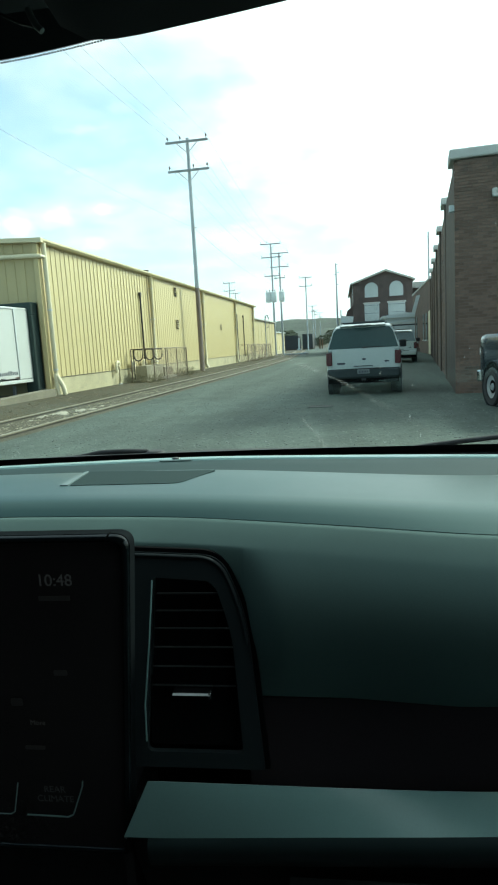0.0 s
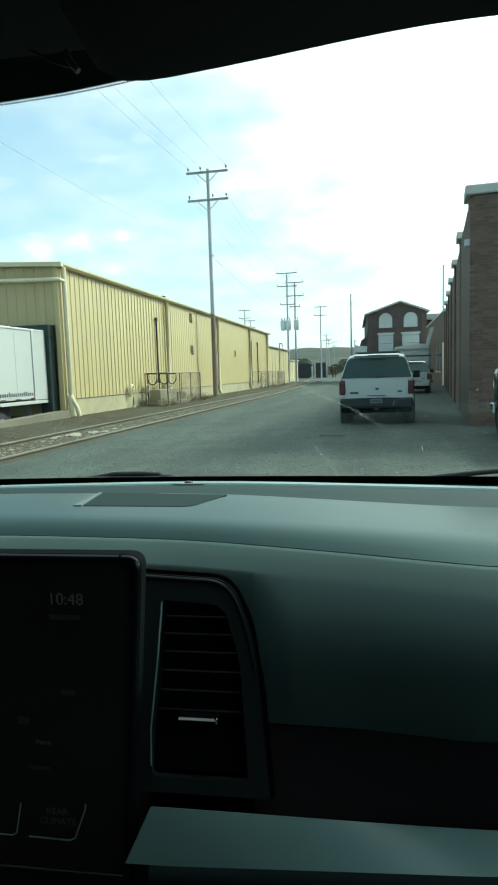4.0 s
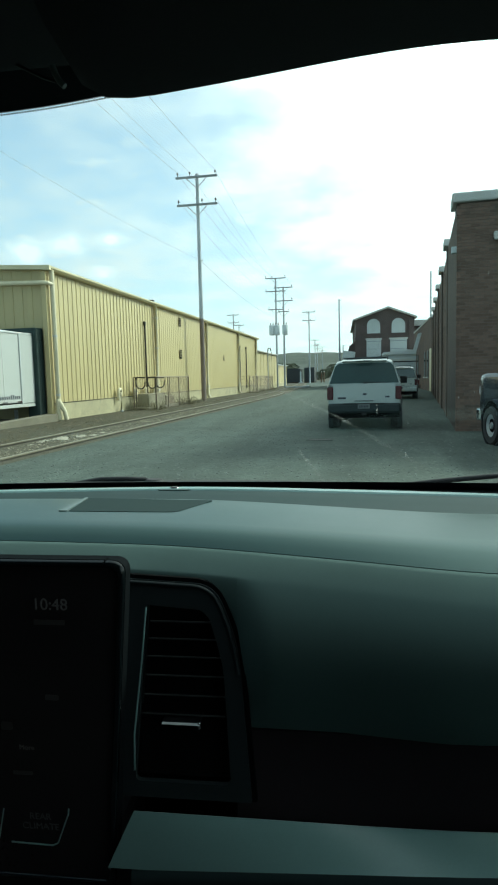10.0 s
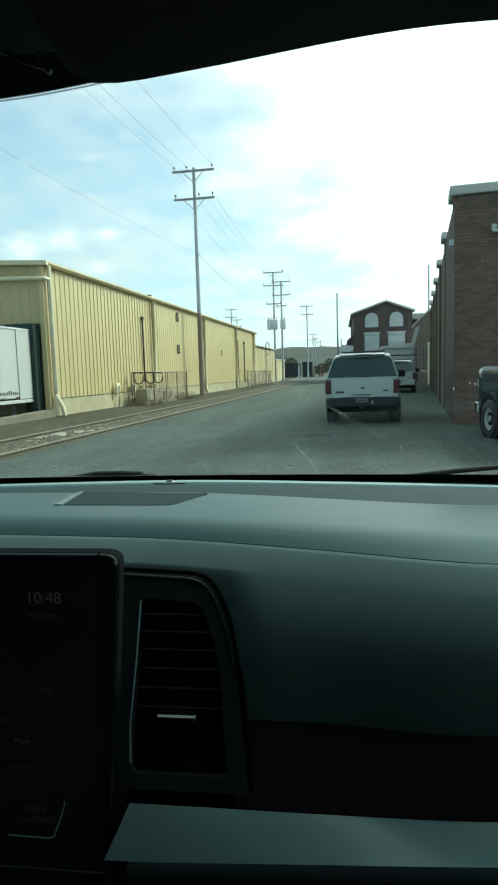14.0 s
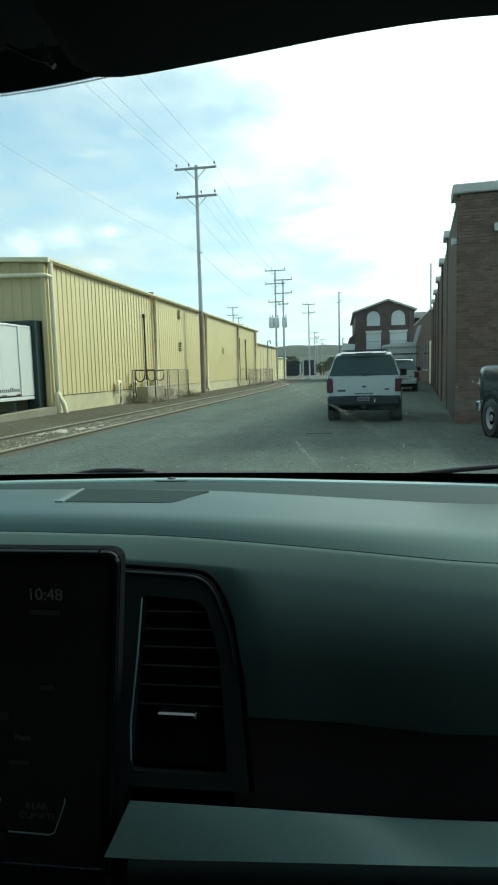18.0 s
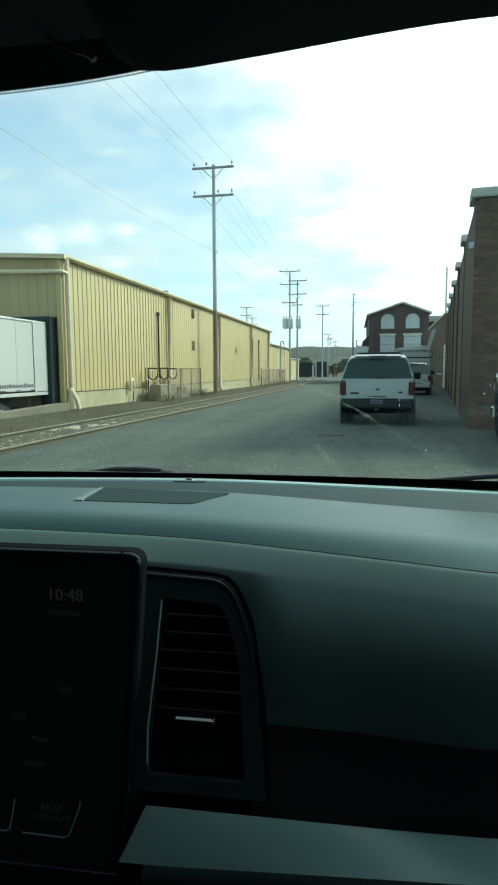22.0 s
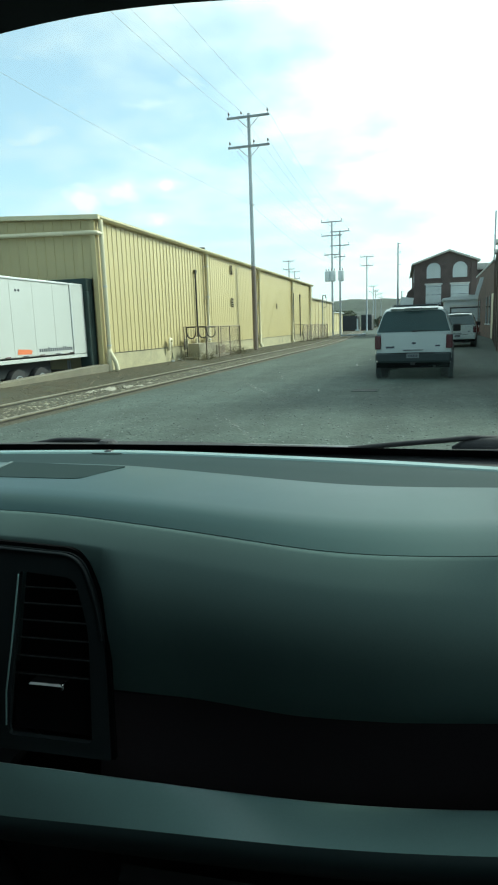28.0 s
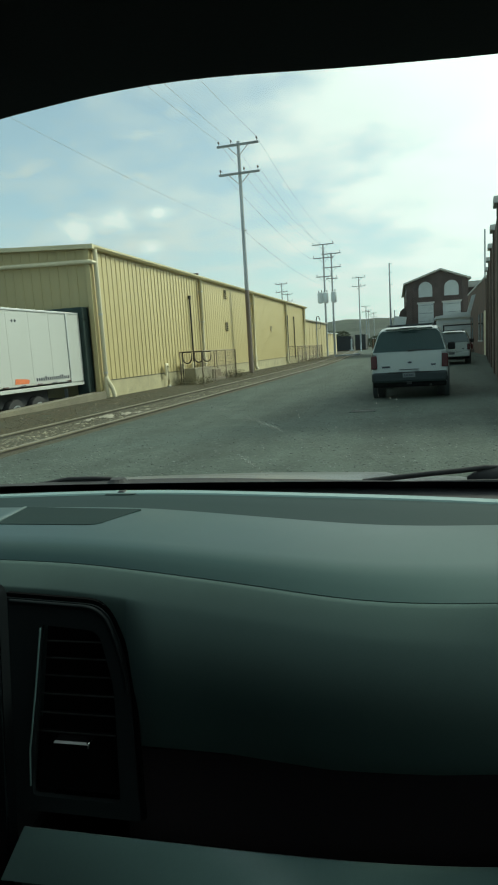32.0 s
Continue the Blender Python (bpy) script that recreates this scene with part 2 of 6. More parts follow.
M["wood_pole"] = material("weathered pole wood", (0.40, 0.435, 0.46), 0.85, scale=1.2, fine=18, var=0.3, bump=0.5, dist=0.02, stretch=(3, 3, 0.25))
M["wood_butt"] = material("brown treated pole foot", (0.235, 0.19, 0.16), 0.85, scale=1.2, fine=18, var=0.3, bump=0.5, dist=0.02, stretch=(3, 3, 0.25))
M["wood_arm"] = material("grey crossarm wood", (0.27, 0.30, 0.31), 0.85, scale=2, fine=20, var=0.25, bump=0.3)
M["porcelain"] = material("brown porcelain", (0.10, 0.08, 0.07), 0.25, scale=8, fine=40, var=0.1, bump=0)
M["grey_metal"] = material("galvanised metal", (0.50, 0.52, 0.52), 0.45, 0.5, scale=2, fine=20, var=0.15, bump=0.05)
M["grey_tank"] = material("pale enamel tank", (0.55, 0.60, 0.60), 0.45, scale=2, fine=20, var=0.1, bump=0.03)
M["tan_metal"] = material("tan painted metal", (0.27, 0.245, 0.165), 0.7, scale=1.5, fine=14, var=0.15, bump=0.1, stain=(0.17, 0.15, 0.10), stain_at=(0.52, 0.7))
M["weed"] = material("dry weed stalks", (0.165, 0.148, 0.088), 0.95, scale=0.8, fine=9, var=0.3, bump=0, per_piece=0.4)
M["rust"] = material("rusty steel", (0.14, 0.085, 0.05), 0.85, 0.2, scale=3, fine=25, var=0.35, bump=0.3)
M["wire"] = material("weathered cable", (0.22, 0.22, 0.22), 0.6, scale=2, fine=10, var=0.1, bump=0)
M["fence_wire"] = material("weathered fence wire", (0.22, 0.18, 0.14), 0.6, 0.4, scale=4, fine=30, var=0.3, bump=0)
M["white_paint"] = material("white gloss paint", (0.40, 0.445, 0.425), 0.3, scale=0.5, fine=8, var=0.03, bump=0.0, coat=0.5, stain=(0.34, 0.375, 0.355), stain_at=(0.55, 0.8))
M["white_panel"] = material("white trailer panel", (0.43, 0.445, 0.425), 0.4, scale=0.4, fine=5, var=0.04, bump=0.02, stain=(0.38, 0.39, 0.365), stain_at=(0.55, 0.8))
M["black_rubber"] = material("black rubber", (0.022, 0.022, 0.023), 0.8, scale=4, fine=40, var=0.3, bump=0.2)
M["dock_pad"] = material("black dock foam", (0.018, 0.036, 0.031), 0.8, scale=2, fine=20, var=0.3, bump=0.3)
M["dark_paint"] = material("dark blue paint", (0.010, 0.017, 0.026), 0.25, scale=1, fine=10, var=0.15, bump=0, coat=0.4)
M["alloy"] = material("cast alloy rim", (0.33, 0.35, 0.36), 0.35, 0.3, scale=3, fine=30, var=0.08, bump=0)
M["red_paint"] = material("dark red paint", (0.10, 0.018, 0.015), 0.3, scale=1, fine=10, var=0.15, bump=0, coat=0.6)
M["blue_paint"] = material("blue paint", (0.05, 0.12, 0.18), 0.3, scale=1, fine=10, var=0.15, bump=0, coat=0.6)
M["grey_paint"] = material("grey bumper", (0.031, 0.037, 0.039), 0.6, scale=2, fine=20, var=0.15, bump=0.05)
M["bumper"] = material("dark grey bumper plastic", (0.020, 0.029, 0.030), 0.6, scale=2, fine=20, var=0.15, bump=0.05, spec=0.3)
M["car_glass"] = material("tinted car glass", (0.020, 0.042, 0.038), 0.06, scale=1, fine=10, var=0.1, bump=0, spec=0.42)
M["pale_glass"] = material("clear car glass", (0.10, 0.125, 0.12), 0.08, scale=1, fine=10, var=0.1, bump=0)
M["tail_red"] = material("red lamp lens", (0.062, 0.010, 0.015), 0.2, scale=8, fine=30, var=0.15, bump=0)
M["clear_lamp"] = material("clear lamp lens", (0.55, 0.57, 0.58), 0.12, scale=8, fine=30, var=0.1, bump=0)
M["chrome"] = material("bright metal", (0.62, 0.64, 0.64), 0.2, 1.0, scale=5, fine=30, var=0.05, bump=0)
M["plate"] = material("number plate", (0.12, 0.13, 0.13), 0.4, scale=10, fine=30, var=0.05, bump=0)
M["ink"] = material("dark print", (0.03, 0.035, 0.05), 0.6, scale=10, fine=30, var=0.1, bump=0)
M["orange"] = material("orange print", (0.62, 0.16, 0.06), 0.5, scale=10, fine=30, var=0.1, bump=0)
M["brick"] = material("dark red brick", (0.170, 0.108, 0.081), 0.9, scale=0.9, fine=20, var=0.30, bump=0.4, dist=0.008, per_piece=0.22, stain=(0.102, 0.080, 0.066), stain_at=(0.44, 0.66))
M["mill_brick"] = material("sooty mill brick", (0.090, 0.067, 0.062), 0.9, scale=0.5, fine=9, var=0.25, bump=0.3, stain=(0.065, 0.048, 0.046))
M["mortar"] = material("old mortar", (0.165, 0.120, 0.098), 0.95, scale=1.5, fine=25, var=0.2, bump=0.3, stain=(0.12, 0.09, 0.08))
M["render"] = material("sooty rendered pier", (0.088, 0.062, 0.045), 0.9, scale=0.8, fine=14, var=0.3, bump=0.3, stretch=(2.5, 2.5, 0.3), stain=(0.048, 0.036, 0.029), stain_at=(0.44, 0.64))
M["coping"] = material("pale stone coping", (0.50, 0.50, 0.47), 0.85, scale=1, fine=14, var=0.12, bump=0.2, stain=(0.30, 0.30, 0.27))
M["board"] = material("painted window board", (0.46, 0.50, 0.50), 0.7, scale=0.6, fine=8, var=0.1, bump=0.1, stain=(0.33, 0.36, 0.35))
M["white_wall"] = material("white painted shed", (0.52, 0.56, 0.56), 0.7, scale=0.6, fine=8, var=0.08, bump=0.1, stain=(0.45, 0.46, 0.44))
M["dark_box"] = material("dark painted sheet", (0.025, 0.028, 0.03), 0.6, scale=0.6, fine=8, var=0.3, bump=0.1)
M["leaf"] = material("dull foliage", (0.055, 0.065, 0.032), 0.9, scale=0.6, fine=6, var=0.35, bump=0.3, per_piece=0.45)
M["hill_wood"] = material("leafless wooded hill", (0.036, 0.050, 0.034), 0.95, spots=(0.020, 0.026, 0.021), scale=0.012, fine=0.10, bump=0.6, dist=3.0)
M["bark"] = material("bark", (0.09, 0.07, 0.055), 0.9, scale=2, fine=20, var=0.3, bump=0.5)
M["rag"] = material("dirty white cloth", (0.29, 0.27, 0.21), 0.9, scale=3, fine=20, var=0.2, bump=0.4)
M["iron"] = material("cast iron", (0.035, 0.033, 0.03), 0.6, 0.3, scale=3, fine=30, var=0.3, bump=0.2)
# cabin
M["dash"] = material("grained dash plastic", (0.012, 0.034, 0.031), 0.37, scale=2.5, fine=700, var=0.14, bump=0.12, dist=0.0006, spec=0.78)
M["dash"].node_tree.nodes["Principled BSDF"].inputs["Specular Tint"].default_value = (0.70, 0.96, 0.92, 1)
M["dash_mid"] = material("defroster panel plastic", (0.013, 0.026, 0.026), 0.65, scale=2.5, fine=700, var=0.1, bump=0.12, dist=0.0006, spec=0.2)
M["dash_mid"].node_tree.nodes["Principled BSDF"].inputs["Specular Tint"].default_value = (0.70, 0.96, 0.92, 1)
M["dash_pad"] = material("dash pad plastic", (0.043, 0.070, 0.068), 0.55, scale=2.5, fine=700, var=0.1, bump=0.12, dist=0.0006, spec=0.4)
# base colour raised to make up for the weak light on the upright face
M["dash_soft"] = material("soft dash padding, brightened", (0.074, 0.112, 0.106), 0.75, scale=2.5, fine=600, var=0.1, bump=0.12, dist=0.0006, spec=0.12)
M["glove"] = material("dark glove box", (0.0165, 0.0125, 0.0140), 0.8, scale=2.5, fine=500, var=0.15, bump=0.1, dist=0.0005, spec=0.1)
M["bezel"] = material("soft black vent frame", (0.0085, 0.0125, 0.0140), 0.6, scale=2.5, fine=500, var=0.15, bump=0.08, dist=0.0005, spec=0.25)
M["gap"] = material("black groove", (0.0015, 0.0015, 0.0018), 0.9, scale=2.5, fine=500, var=0.1, bump=0, spec=0.05)
M["housing"] = material("black screen housing", (0.005, 0.0065, 0.0075), 0.8, scale=3, fine=300, var=0.1, bump=0, spec=0.02)
M["dash_dark"] = material("dark dash plastic", (0.018, 0.032, 0.031), 0.7, scale=2.5, fine=700, var=0.1, bump=0.12, dist=0.0006, spec=0.08)
M["satin"] = material("satin grey trim", (0.150, 0.240, 0.234), 0.33, scale=3, fine=300, var=0.06, bump=0.03, dist=0.0004)
M["pale_edge"] = material("pale dash edge", (0.115, 0.150, 0.148), 0.5, scale=3, fine=300, var=0.06, bump=0)
M["lip"] = material("dark grey rounded lip", (0.016, 0.027, 0.028), 0.45, scale=3, fine=300, var=0.08, bump=0.03, dist=0.0004)
M["black_gloss"] = material("black gloss panel", (0.006, 0.006, 0.007), 0.12, scale=3, fine=200, var=0.1, bump=0)
M["black_matt"] = material("black moulding", (0.0065, 0.007, 0.0075), 0.5, scale=3, fine=400, var=0.15, bump=0.08, dist=0.0005)
M["slat"] = material("dark vent blade", (0.018, 0.020, 0.021), 0.4, scale=3, fine=300, var=0.1, bump=0)
M["blade"] = material("black vent blade", (0.004, 0.004, 0.0045), 0.9, scale=3, fine=300, var=0.1, bump=0, spec=0.05)
M["headliner"] = material("dark headliner cloth", (0.035, 0.036, 0.040), 0.95, scale=3, fine=500, var=0.12, bump=0.25, dist=0.0008)
M["frit"] = material("black ceramic band", (0.006, 0.006, 0.008), 0.35, scale=3, fine=100, var=0.1, bump=0)
M["body_paint"] = material("grey body paint", (0.16, 0.17, 0.18), 0.3, scale=1, fine=10, var=0.05, bump=0, coat=0.6)
# panes for unseen rear and left windows, darkened to cut light in the cabin
M["dimmed_rear_pane"] = glass_material("rear glass darkened to cut light", (0.10, 0.11, 0.11))
M["dimmed_left_pane"] = glass_material("left side glass darkened to cut light", (0.20, 0.23, 0.225))
def smear_material(name, share):
    """Dried dirt on glass: mostly clear, partly a pale dull film."""
    m = bpy.data.materials.new(name)
    m.use_nodes = True
    nt = m.node_tree
    nt.nodes.clear()
    o = nt.nodes.new("ShaderNodeOutputMaterial")
    co = nt.nodes.new("ShaderNodeTexCoord")
    n1 = node(nt, "ShaderNodeTexNoise", Scale=60.0, Detail=5.0)
    link(nt, co.outputs["Object"], n1.inputs["Vector"])
    mx = nt.nodes.new("ShaderNodeMixShader")
    link(nt, math_node(nt, "MULTIPLY", ramp(nt, n1.outputs[0], ((0.3, 0.1), (0.7, 1.0))), share), mx.inputs[0])
    link(nt, node(nt, "ShaderNodeBsdfTransparent").outputs[0], mx.inputs[1])
    link(nt, node(nt, "ShaderNodeBsdfTranslucent", Color=(0.8, 0.8, 0.76, 1)).outputs[0], mx.inputs[2])
    link(nt, mx.outputs[0], o.inputs[0])
    return m


M["smear"] = smear_material("dried smear", 0.05)
M["smear_faint"] = smear_material("faint dried smear", 0.022)
M["smear_thick"] = smear_material("thick dried smear", 0.075)
M["speck"] = smear_material("dried speck", 0.6)
M["windshield"] = glass_material("clear glass", (0.865, 0.97, 0.96))
M["side_pane"] = glass_material("clear side glass", (0.93, 0.98, 0.97))


# ---- mesh helpers ----
class Shape:
    """Points and faces gathered for one mesh."""

    def __init__(self):
        self.v, self.f = [], []

    def add(self, verts, faces):
        k = len(self.v)
        self.v += [tuple(p) for p in verts]
        self.f += [tuple(i + k for i in f) for f in faces]
        return self

    def box(self, x0, x1, y0, y1, z0, z1, c=0.0):
        """A block; c chamfers its upright and top edges."""
        if c <= 0:
            v = [(x, y, z) for z in (z0, z1) for y in (y0, y1) for x in (x0, x1)]
            return self.add(v, [(0, 2, 3, 1), (4, 5, 7, 6), (0, 1, 5, 4), (2, 6, 7, 3), (0, 4, 6, 2), (1, 3, 7, 5)])
        def ring(z, k):
            a, b, d, e = x0 + k, x1 - k, y0 + k, y1 - k
            return [(a + c, d, z), (b - c, d, z), (b, d + c, z), (b, e - c, z), (b - c, e, z), (a + c, e, z), (a, e - c, z), (a, d + c, z)]
        return self.loft([ring(z0, c * 0.6), ring(z0 + c, 0), ring(z1 - c, 0), ring(z1, c * 0.6)])

    def loft(self, rings, closed=True, caps=True):
        n, k = len(rings[0]), len(self.v)
        for r in rings:
            self.v += [tuple(p) for p in r]
        m = n if closed else n - 1
        for i in range(len(rings) - 1):
            for j in range(m):
                a, b = k + i * n + j, k + i * n + (j + 1) % n
                self.f.append((a, b, b + n, a + n))
        if caps and closed:
            self.f.append(tuple(range(k + n - 1, k - 1, -1)))
            self.f.append(tuple(range(k + (len(rings) - 1) * n, k + len(rings) * n)))
        return self

    def tube(self, pts, r, n=8, r2=None, caps=True):
        pts = [Vector(p) for p in pts]
        rings = []
        for i, p in enumerate(pts):
            d = (pts[min(i + 1, len(pts) - 1)] - pts[max(i - 1, 0)]).normalized()
            side = d.cross(Vector((0, 0, 1)))
            if side.length < 1e-3:
                side = Vector((1, 0, 0))
            side.normalize()
            up = side.cross(d).normalized()
            rr = r if r2 is None else r + (r2 - r) * i / (len(pts) - 1)
            rings.append([p + rr * (math.cos(2 * math.pi * a / n) * side + math.sin(2 * math.pi * a / n) * up) for a in range(n)])
        return self.loft(rings, True, caps)

    def prism(self, pts, axis, a, b):
        """A flat outline drawn in the two other axes, carried from a to b along axis."""
        def put(p, t):
            return {"x": (t, p[0], p[1]), "y": (p[0], t, p[1]), "z": (p[0], p[1], t)}[axis]
        return self.loft([[put(p, a) for p in pts], [put(p, b) for p in pts]])

    def ring(self, outer, inner, axis, a, b):
        """A frame between two outlines of as many points."""
        def put(p, t):
            return {"x": (t, p[0], p[1]), "y": (p[0], t, p[1]), "z": (p[0], p[1], t)}[axis]
        rs = [[put(p, a) for p in outer], [put(p, b) for p in outer], [put(p, b) for p in inner], [put(p, a) for p in inner]]
        rs.append(rs[0])
        return self.loft(rs, True, False)

    def lathe(self, profile, n=16, centre=(0, 0, 0), axis="z", caps=True):
        rings = []
        for r, h in profile:
            row = []
            for a in range(n):
                c, s = r * math.cos(2 * math.pi * a / n), r * math.sin(2 * math.pi * a / n)
                q = {"z": (c, s, h), "x": (h, c, s), "y": (s, h, c)}[axis]
                row.append(tuple(q[i] + centre[i] for i in range(3)))
            rings.append(row)
        return self.loft(rings, True, caps)

    def moved(self, m):
        self.v = [tuple(m @ Vector(p)) for p in self.v]
        return self

    def mesh(self, name, mat, smooth=None):
        me = bpy.data.meshes.new(name)
        me.from_pydata(self.v, [], self.f)
        bm = bmesh.new()
        bm.from_mesh(me)
        bmesh.ops.recalc_face_normals(bm, faces=bm.faces)
        bm.to_mesh(me)
        bm.free()
        me.materials.append(mat)
        if smooth is not None:
            me.shade_smooth()
            me.set_sharp_from_angle(angle=radians(smooth))
        return me


def part(name, shape, mat, parent=None, label="", smooth=None):
    me = shape if isinstance(shape, bpy.types.Mesh) else shape.mesh(name, M[mat], smooth)
    ob = new(name, me)
    if parent is not None:
        ob.parent = parent
    return tagged(ob, label) if label else ob


def thing(name, label, category, m=None, group="", kind=""):
    ob = new(name)
    ob.empty_display_size = 0.1
    if m is not None:
        ob.matrix_world = m
    return tagged(ob, label, category, group, kind)


def setting(name, shape, mat, label, category, smooth=None):
    return tagged(part(name, shape, mat, None, "", smooth), label, category, kind="structure")


def rounded(pts, radii, seg=5):
    """An outline with rounded corners, seg + 1 points each."""
    res, n = [], len(pts)
    for i, (p, r) in enumerate(zip(pts, radii)):
        p, a, b = Vector(p), Vector(pts[i - 1]), Vector(pts[(i + 1) % n])
        da, db = (a - p).normalized(), (b - p).normalized()
        for k in range(seg + 1):
            t = k / seg
            q0, q1 = p + da * r * (1 - t), p + db * r * t
            res.append(tuple((q0 * (1 - t) + q1 * t) if r > 0 else p + (da * (1 - t) + db * t) * 1e-5))
    return res


rng = random.Random(7)

# ---- ground, road and track ----
PIT = (-22.0, -12.10, -14.0, 22.85, -0.63)


def ground_shape():
    s = Shape()
    xs, ys = [-1500, PIT[0], PIT[1], 1500], [-600, PIT[2], PIT[3], 2200]
    for i in range(3):
        for j in range(3):
            z = PIT[4] if (i, j) == (1, 1) else 0.0
            s.add([(xs[i], ys[j], z), (xs[i + 1], ys[j], z), (xs[i + 1], ys[j + 1], z), (xs[i], ys[j + 1], z)], [(0, 1, 2, 3)])
    x0, x1, y0, y1, z = PIT
    for a, b in (((x0, y0), (x1, y0)), ((x1, y0), (x1, y1)), ((x1, y1), (x0, y1)), ((x0, y1), (x0, y0))):
        s.add([(*a, z), (*b, z), (*b, 0), (*a, 0)], [(0, 1, 2, 3)])
    return s


setting("ground", ground_shape(), "dirt", "brown dirt and dry grass ground", "ground")


def rail_x(x, y):
    return x - max(0.0, y - 45) ** 1.4 * 0.010


def strip(x_left, x_right, y0, y1, z, step=4.0, wobble=0.0):
    s = Shape()
    n = int((y1 - y0) / step)
    rows = []
    for i in range(n + 1):
        y = y0 + (y1 - y0) * i / n
        a = x_left(y) + wobble * (noise.noise((y * 0.35, 0.3, 0)) + 0.5 * noise.noise((y * 1.3, 4.3, 0)))
        rows.append([(a, y, z), (x_right(y), y, z)])
    return s.loft(rows, False, False)


setting("road", strip(lambda y: rail_x(-6.62, y), lambda y: 12.0, -40, 190, 0.006, 1.0, 0.12), "gravel_road", "grey packed gravel road with worn wheel tracks", "road")
setting("track_bed", strip(lambda y: rail_x(-8.62, y), lambda y: rail_x(-6.64, y) + 0.1, -30, 130, 0.010, 1.0, 0.08), "ballast", "dirt and gravel filling between old rails", "track bed")
for k, x in enumerate((-8.36, -6.84)):
    s = Shape()
    rows = []
    for i in range(161):
        y = -30 + i
        rx = rail_x(x, y)
        rows.append([(rx + dx, y, dz) for dx, dz in ((-0.06, 0.0), (-0.02, 0.01), (-0.018, 0.05), (0.018, 0.05), (0.02, 0.01), (0.06, 0.0))])
    s.loft(rows)
    rail = tagged(part("rail", s, "steel_rail"), "worn rusty steel rail sunk in the ground", "rail", "rails of the old track")
    head = Shape().loft([[(rail_x(x, y) + dx, y, dz) for dx, dz in ((-0.036, 0.048), (-0.035, 0.072), (-0.026, 0.078), (0.026, 0.078), (0.035, 0.072), (0.036, 0.048))] for y in range(-30, 131)])
    part("rail_head", head, "rail_top", rail, "tan rail head with the sky's sheen painted in")

# loose stones on the road and verge
def stones(name, count, x0, x1, y0, y1, size, mat, label, seed):
    r = random.Random(seed)
    s = Shape()
    for _ in range(count):
        y = y0 + (y1 - y0) * r.random() ** 1.6
        x = r.uniform(x0, x1)
        a = r.uniform(0, 6.28)
        k = size * r.uniform(0.4, 1.3)
        pts = []
        for j in range(5):
            q = a + j * 1.2566
            pts.append((x + k * math.cos(q) * r.uniform(0.7, 1.2), y + k * math.sin(q) * r.uniform(0.7, 1.2)))
        s.loft([[(p[0], p[1], 0.0) for p in pts], [(x + (p[0] - x) * 0.7, y + (p[1] - y) * 0.7, k * 0.5) for p in pts]])
    return tagged(part(name, s, mat), label, "gravel", kind="stuff")


stones("gravel_stones", 15000, -6.55, 3.2, 6.5, 45, 0.021, "gravel", "loose grey stones strewn over the road", 3)
stones("track_stones", 2600, -8.7, -6.6, 8, 60, 0.022, "ballast", "loose stones and crumbs along the old track", 4)
stones("verge_litter", 700, -11.6, -8.5, 8, 60, 0.020, "debris", "dead leaves and dirt clods on the verge", 5)
stones("track_litter", 1800, -8.2, -7.0, 9, 30, 0.034, "debris", "pale leaves and wood crumbs between the rails", 6)


def tufts(count, seed):
    """Short tufts of dead grass, thicker in patches."""
    r = random.Random(seed)
    s = Shape()
    while count:
        x, y = r.uniform(-11.7, -8.5), 7 + 60 * r.random() ** 1.7
        if noise.noise((x * 0.55, y * 0.3, 2.0)) + 0.25 * r.random() < 0.0:
            continue
        count -= 1
        for _ in range(3):
            a, h, lean = r.uniform(0, 6.28), r.uniform(0.008, 0.028), r.uniform(0.05, 0.12)
            bx, by = x + r.uniform(-0.05, 0.05), y + r.uniform(-0.05, 0.05)
            c, d = math.cos(a), math.sin(a)
            s.add([(bx - 0.008 * d, by + 0.008 * c, 0), (bx + 0.008 * d, by - 0.008 * c, 0), (bx + lean * c, by + lean * d, h)], [(0, 1, 2)])
    return s


tagged(part("dead_grass", tufts(7000, 8), "straw"), "short dead grass in patches on the verge", "grass", kind="stuff")


# ---- yellow warehouse ----
WX, WY0, WY1, EAVE = -11.95, 22.8, 71.4, 5.79
ware = thing("warehouse", "long yellow corrugated metal warehouse on a low concrete base", "warehouse")
s = Shape()
s.box(WX - 29.9, WX - 0.06, WY0 + 0.25, WY1, 0.0, EAVE - 0.05)
s.prism([(WX - 29.9, EAVE - 0.05), (WX - 0.06, EAVE - 0.05), (WX - 15, EAVE + 0.75)], "y", WY0 + 0.25, WY1)
part("core_wall", s, "yellow", ware)
part("plinth", Shape().box(WX - 0.05, WX + 0.03, WY0 + 0.1, WY1, -0.02, 0.68), "yellow_plinth", ware, "yellow painted concrete base")
part("base_flashing", Shape().box(WX - 0.02, WX + 0.045, WY0 + 0.08, WY1, 0.675, 0.70), "iron", ware, "dark base flashing")
# ribbed sheets of the long wall
def sheet(width, z0, z1, ribs, depth=0.024):
    """A ribbed sheet that stands in y and z, ribs towards +x."""
    prof = [(0.0, 0.0)]
    for i in range(ribs):
        c = width * (i + 0.5) / ribs
        prof += [(c - 0.030, 0.0), (c - 0.014, depth), (c + 0.014, depth), (c + 0.030, 0.0)]
    prof.append((width, 0.0))
    return Shape().loft([[(d, y, z0) for y, d in prof], [(d, y, z1) for y, d in prof]], False, False)


